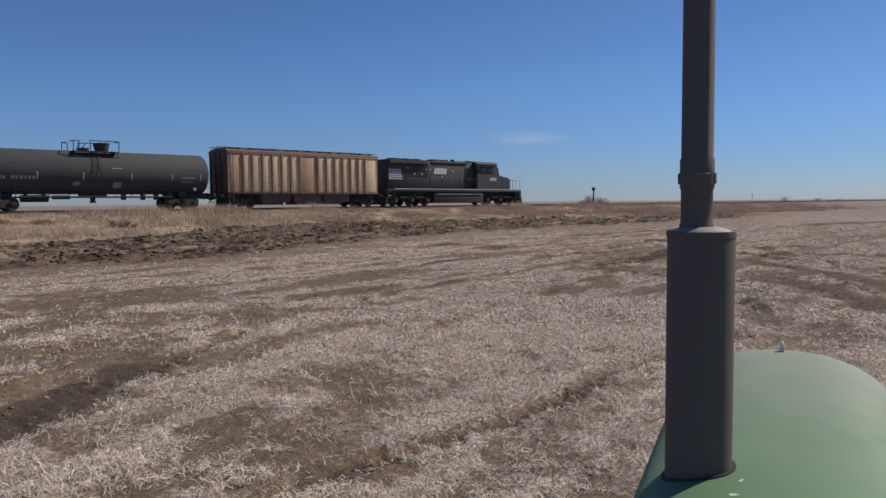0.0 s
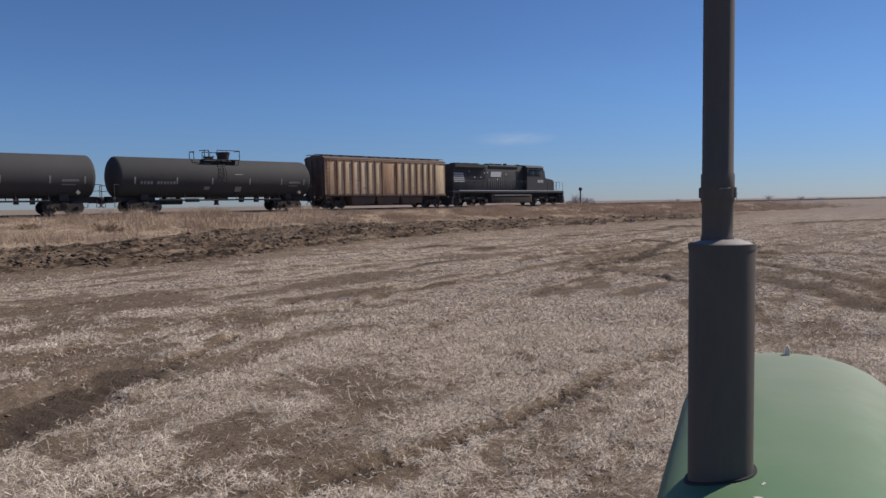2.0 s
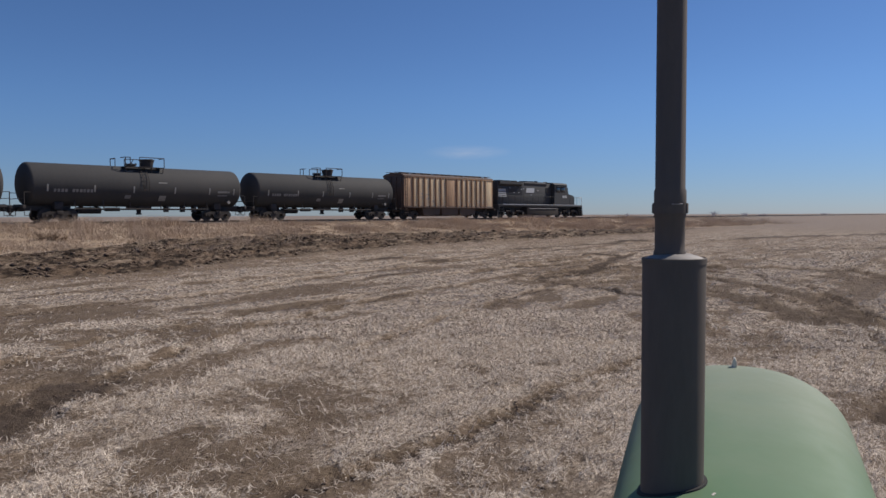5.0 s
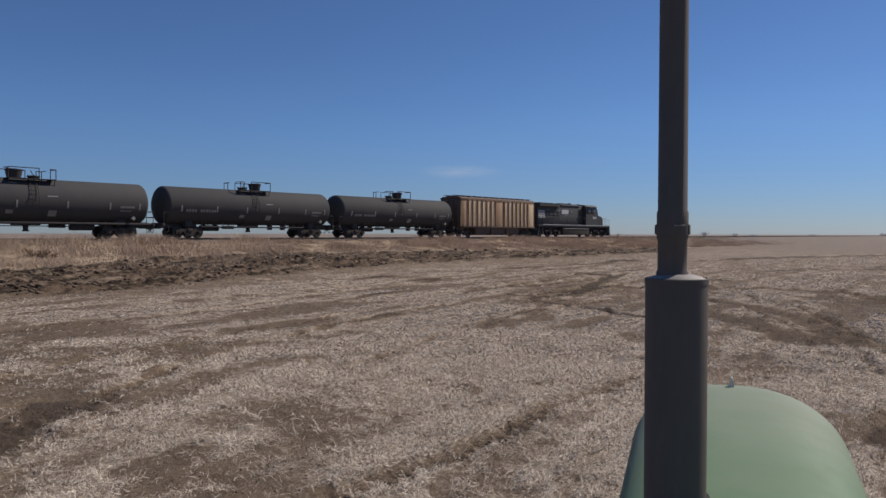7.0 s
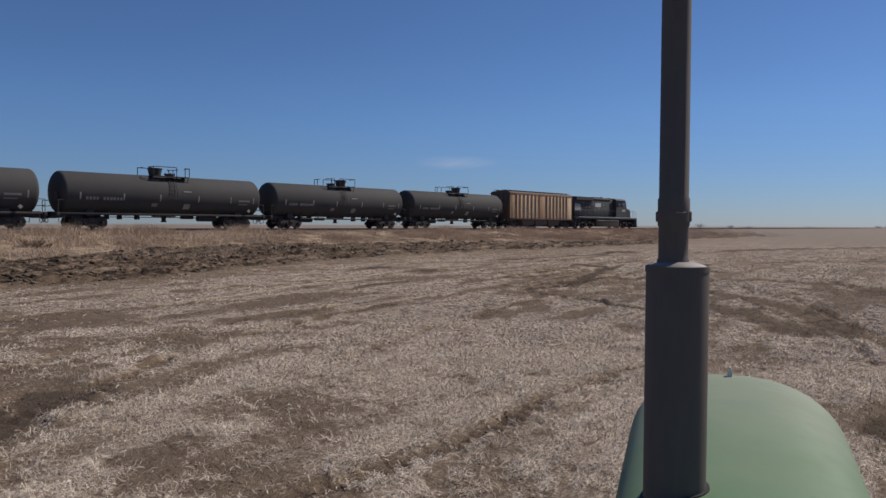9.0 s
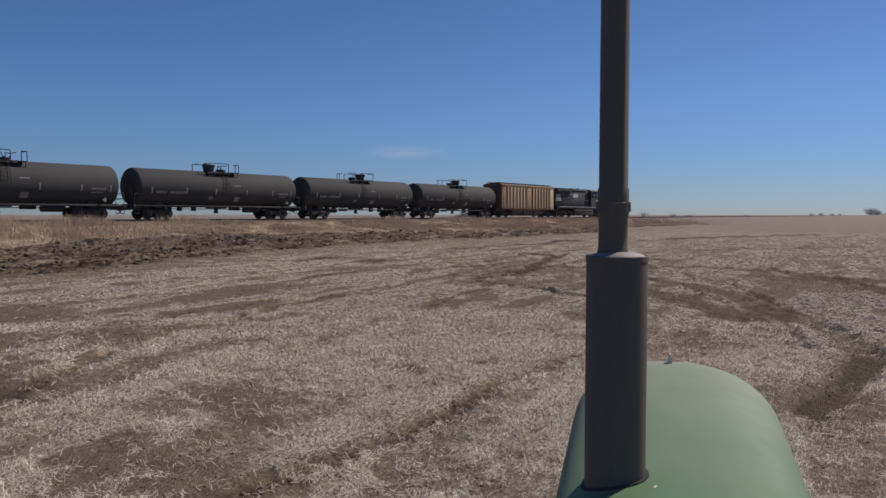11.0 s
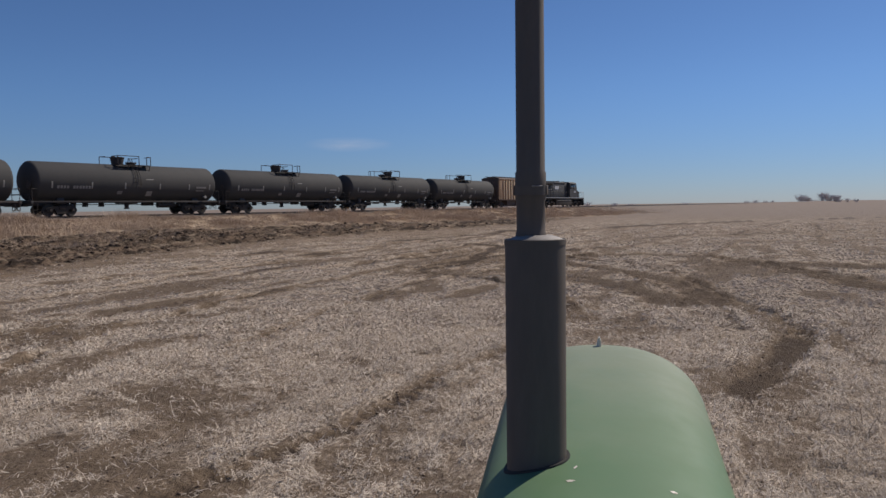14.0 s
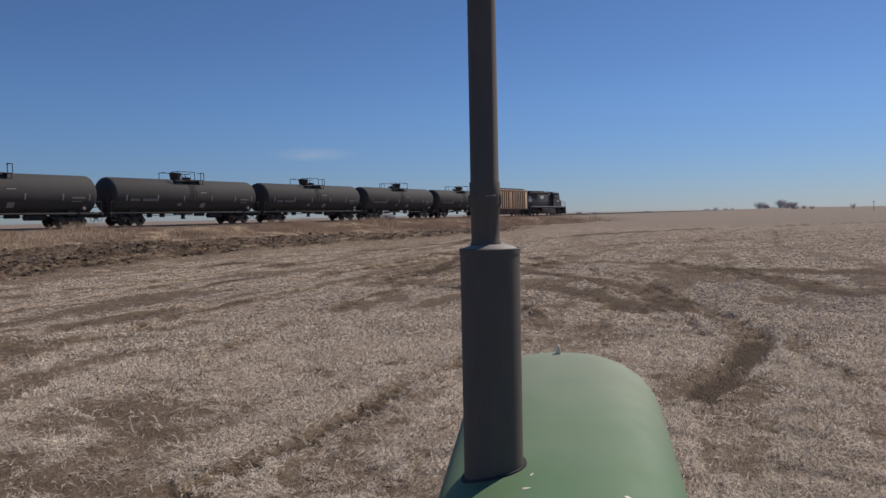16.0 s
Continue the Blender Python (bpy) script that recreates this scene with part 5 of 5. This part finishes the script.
    block(bm, -0.12, 0.12, 0.98, 1.2, 0.4, 0.75, 0.02)
    part("front_axle", bm, HOOD, tr)
    for s in (-1, 1):
        bm = B()
        lathe(bm, [(0.22, -0.09), (0.34, -0.11), (0.39, -0.09), (0.42, -0.04), (0.42, 0.04), (0.39, 0.09), (0.34, 0.11), (0.22, 0.09)], 36, pose(0, 0, 0, 0, 90, 0))
        wh = part("front_wheel", bm, RUBBER, tr, "ribbed black front tyre", (s * 0.66, 1.09, 0.415))
        bm = B()
        lathe(bm, [(0.0, -0.03), (0.2, -0.02), (0.225, -0.09), (0.24, -0.09), (0.24, 0.09), (0.225, 0.09), (0.2, 0.02), (0, 0.03)], 28, pose(0, 0, 0, 0, 90, 0))
        part("rim", bm, CAST, wh)
    for s in (-1, 1):
        bm = B()
        lathe(bm, [(0.45, -0.2), (0.68, -0.23), (0.76, -0.2), (0.79, -0.1), (0.79, 0.1), (0.76, 0.2), (0.68, 0.23), (0.45, 0.2)], 40, pose(0, 0, 0, 0, 90, 0))
        lathe(bm, [(0.0, -0.03), (0.44, -0.02), (0.46, -0.18), (0.46, 0.18), (0.44, 0.02), (0, 0.03)], 28, pose(0, 0, 0, 0, 90, 0))
        part("rear_wheel", bm, RUBBER, tr, "large black rear tyre", (s * 0.9, -2.3, 0.785))
    bm = B()
    rod(bm, (-0.95, -2.3, 0.785), (0.95, -2.3, 0.785), 0.11, 12)
    part("rear_axle", bm, HOOD, tr)


tractor()


# ---- distance ----
def twig_mesh(rng, height, spread, n, thick):
    """Bare branches: tapering three-sided sticks from a forked stem."""
    bm = B()
    tips = []
    for k in range(max(3, n // 14)):
        a = rng.uniform(0, 6.28)
        base = Vector((rng.normal(0, spread * 0.12), rng.normal(0, spread * 0.12), -0.2))
        tip = base + Vector((math.cos(a) * spread * rng.uniform(0.1, 0.6), math.sin(a) * spread * rng.uniform(0.1, 0.6), height * rng.uniform(0.5, 0.8)))
        rod(bm, base, tip, thick, 4, thick * 0.5)
        tips.append((base, tip))
    for k in range(n):
        b, t = tips[int(rng.integers(len(tips)))]
        p = b.lerp(t, rng.uniform(0.35, 1.0))
        a = rng.uniform(0, 6.28)
        l = height * rng.uniform(0.12, 0.34)
        q = p + Vector((math.cos(a) * l * 0.8, math.sin(a) * l * 0.8, l * rng.uniform(0.2, 0.9)))
        rod(bm, p, q, thick * 0.45, 3, thick * 0.2)
    return bm


def place_z(x, y):
    return float(land(np.array([float(x)]), np.array([float(y)]))[0][0])


def bush(az, dist, height, spread, n, thick, name="bush", label="leafless grey-brown brush on the horizon", category="bush", seed=0):
    x, y = 0.5 + dist * math.cos(radians(az)), 0.2 + dist * math.sin(radians(az))
    rng = np.random.default_rng(seed + 100)
    z = place_z(x, y)
    t = thing(name, label, category, "brush and trees along the horizon", pose(x, y, z - 0.1))
    bm = twig_mesh(rng, height, spread, n, thick)
    part("branches", bm, TWIG, t)
    bm = B()
    rod(bm, (0, 0, -0.3), (0, 0, height * 0.45), thick * 1.6, 6, thick)
    part("trunk", bm, TWIG, t)
    return t


for i, (az, dist, h, sp) in enumerate(((61.9, 640, 3.6, 5.0), (61.3, 640, 4.2, 6.0), (60.7, 645, 3.4, 5.0), (60.2, 640, 3.0, 3.0), (56.0, 640, 3.2, 6.0), (55.5, 650, 4.0, 4.0), (55.0, 650, 3.6, 4.0), (57.6, 650, 2.6, 8.0), (57.9, 650, 2.6, 6.0), (73.3, 430, 4.0, 4.0), (71.2, 430, 3.0, 4.0), (70.1, 440, 2.6, 6.0), (52.5, 560, 4.4, 4.4), (66.0, 620, 2.6, 8.0), (79.5, 640, 3.0, 6.0))):
    bush(az, dist, h, sp, 260, 0.075, seed=i)
for i, (az, dist, h, sp) in enumerate(((58.35, 640, 8.2, 6.5), (58.0, 645, 5.5, 3.5), (57.0, 640, 8.6, 6.0), (56.6, 650, 6.8, 6.0), (56.2, 645, 7.0, 5.0))):
    bush(az, dist, h * 0.92, sp * 1.35, 760, 0.085, "tree", "bare leafless tree on the horizon", "tree", seed=40 + i)
for i, (az, dist, h, sp) in enumerate(((86.9, 104, 1.7, 1.5), (86.2, 105, 1.5, 1.7), (87.4, 104, 1.2, 1.0), (85.7, 105, 1.0, 1.2))):
    bush(az, dist, h * 1.25, sp, 420, 0.034, label="leafless brush beside the railway", seed=60 + i)


for i, (wx, wy, h, sp) in enumerate(((-25.6, 42.0, 0.70, 1.6), (-24.9, 42.2, 0.45, 1.2), (-29.2, 40.1, 0.5, 1.3), (-7.2, 72.4, 0.5, 0.8), (-31.0, 39.0, 0.5, 0.8))):
    weed = thing("weed", "clump of dead brown weeds on the bank", "weed", "weeds on the bank", pose(wx, wy, place_z(wx, wy)))
    part("stalks", twig_mesh(np.random.default_rng(300 + i), h * 1.3, sp, 260, 0.03), WEED, weed)


def signal_post():
    az, dist = radians(86.6), 101.0
    x, y = 0.5 + dist * math.cos(az), 0.2 + dist * math.sin(az)
    z = place_z(x, y)
    post = thing("signal_post", "dark post with a small round head beside the track", "signal post", "", pose(x, y, z, 0, 0, TURN))
    bm = B()
    rod(bm, (0, 0, -0.2), (0, 0, 4.25 - z), 0.09, 8)
    part("pole", bm, HEAD_DARK, post)
    bm = B()
    lathe(bm, [(0, -0.08), (0.24, -0.08), (0.24, 0.08), (0, 0.08)], 20, pose(0, 0, 4.1 - z, 0, 90, 0))
    part("signal_head", bm, HEAD_DARK, post)


signal_post()

for i, (az, dist) in enumerate(((75.4, 420), (51.3, 420))):
    x, y = 0.5 + dist * math.cos(radians(az)), 0.2 + dist * math.sin(radians(az))
    pole = thing("utility_pole", "thin weathered wooden pole far across the field", "pole", "far poles", pose(x, y, place_z(x, y)))
    bm = B()
    rod(bm, (0, 0, -0.5), (0, 0, 4.6), 0.13, 8, 0.09)
    part("shaft", bm, TIEWOOD, pole)
    bm = B()
    block(bm, -0.7, 0.7, -0.06, 0.06, 4.1, 4.25, 0.01)
    part("crossarm", bm, TIEWOOD, pole)


# ---- what moves ----
def motions():
    steps = [i * 0.1 for i in range(161)]
    for car, back, turn in TRAIN:
        walk(car, [(float(t), on_track(train_at(t) + back, turn)) for t in range(17)])
        sign = -1 if turn else 1
        for ob in [o for o in car.children_recursive if o.name.startswith("wheelset")]:
            x, _, r = ob.location
            walk(ob, [(t, pose(x, 0, r, 0, math.degrees(sign * (train_at(t) - train_at(0)) / r), 0)) for t in steps])


motions()
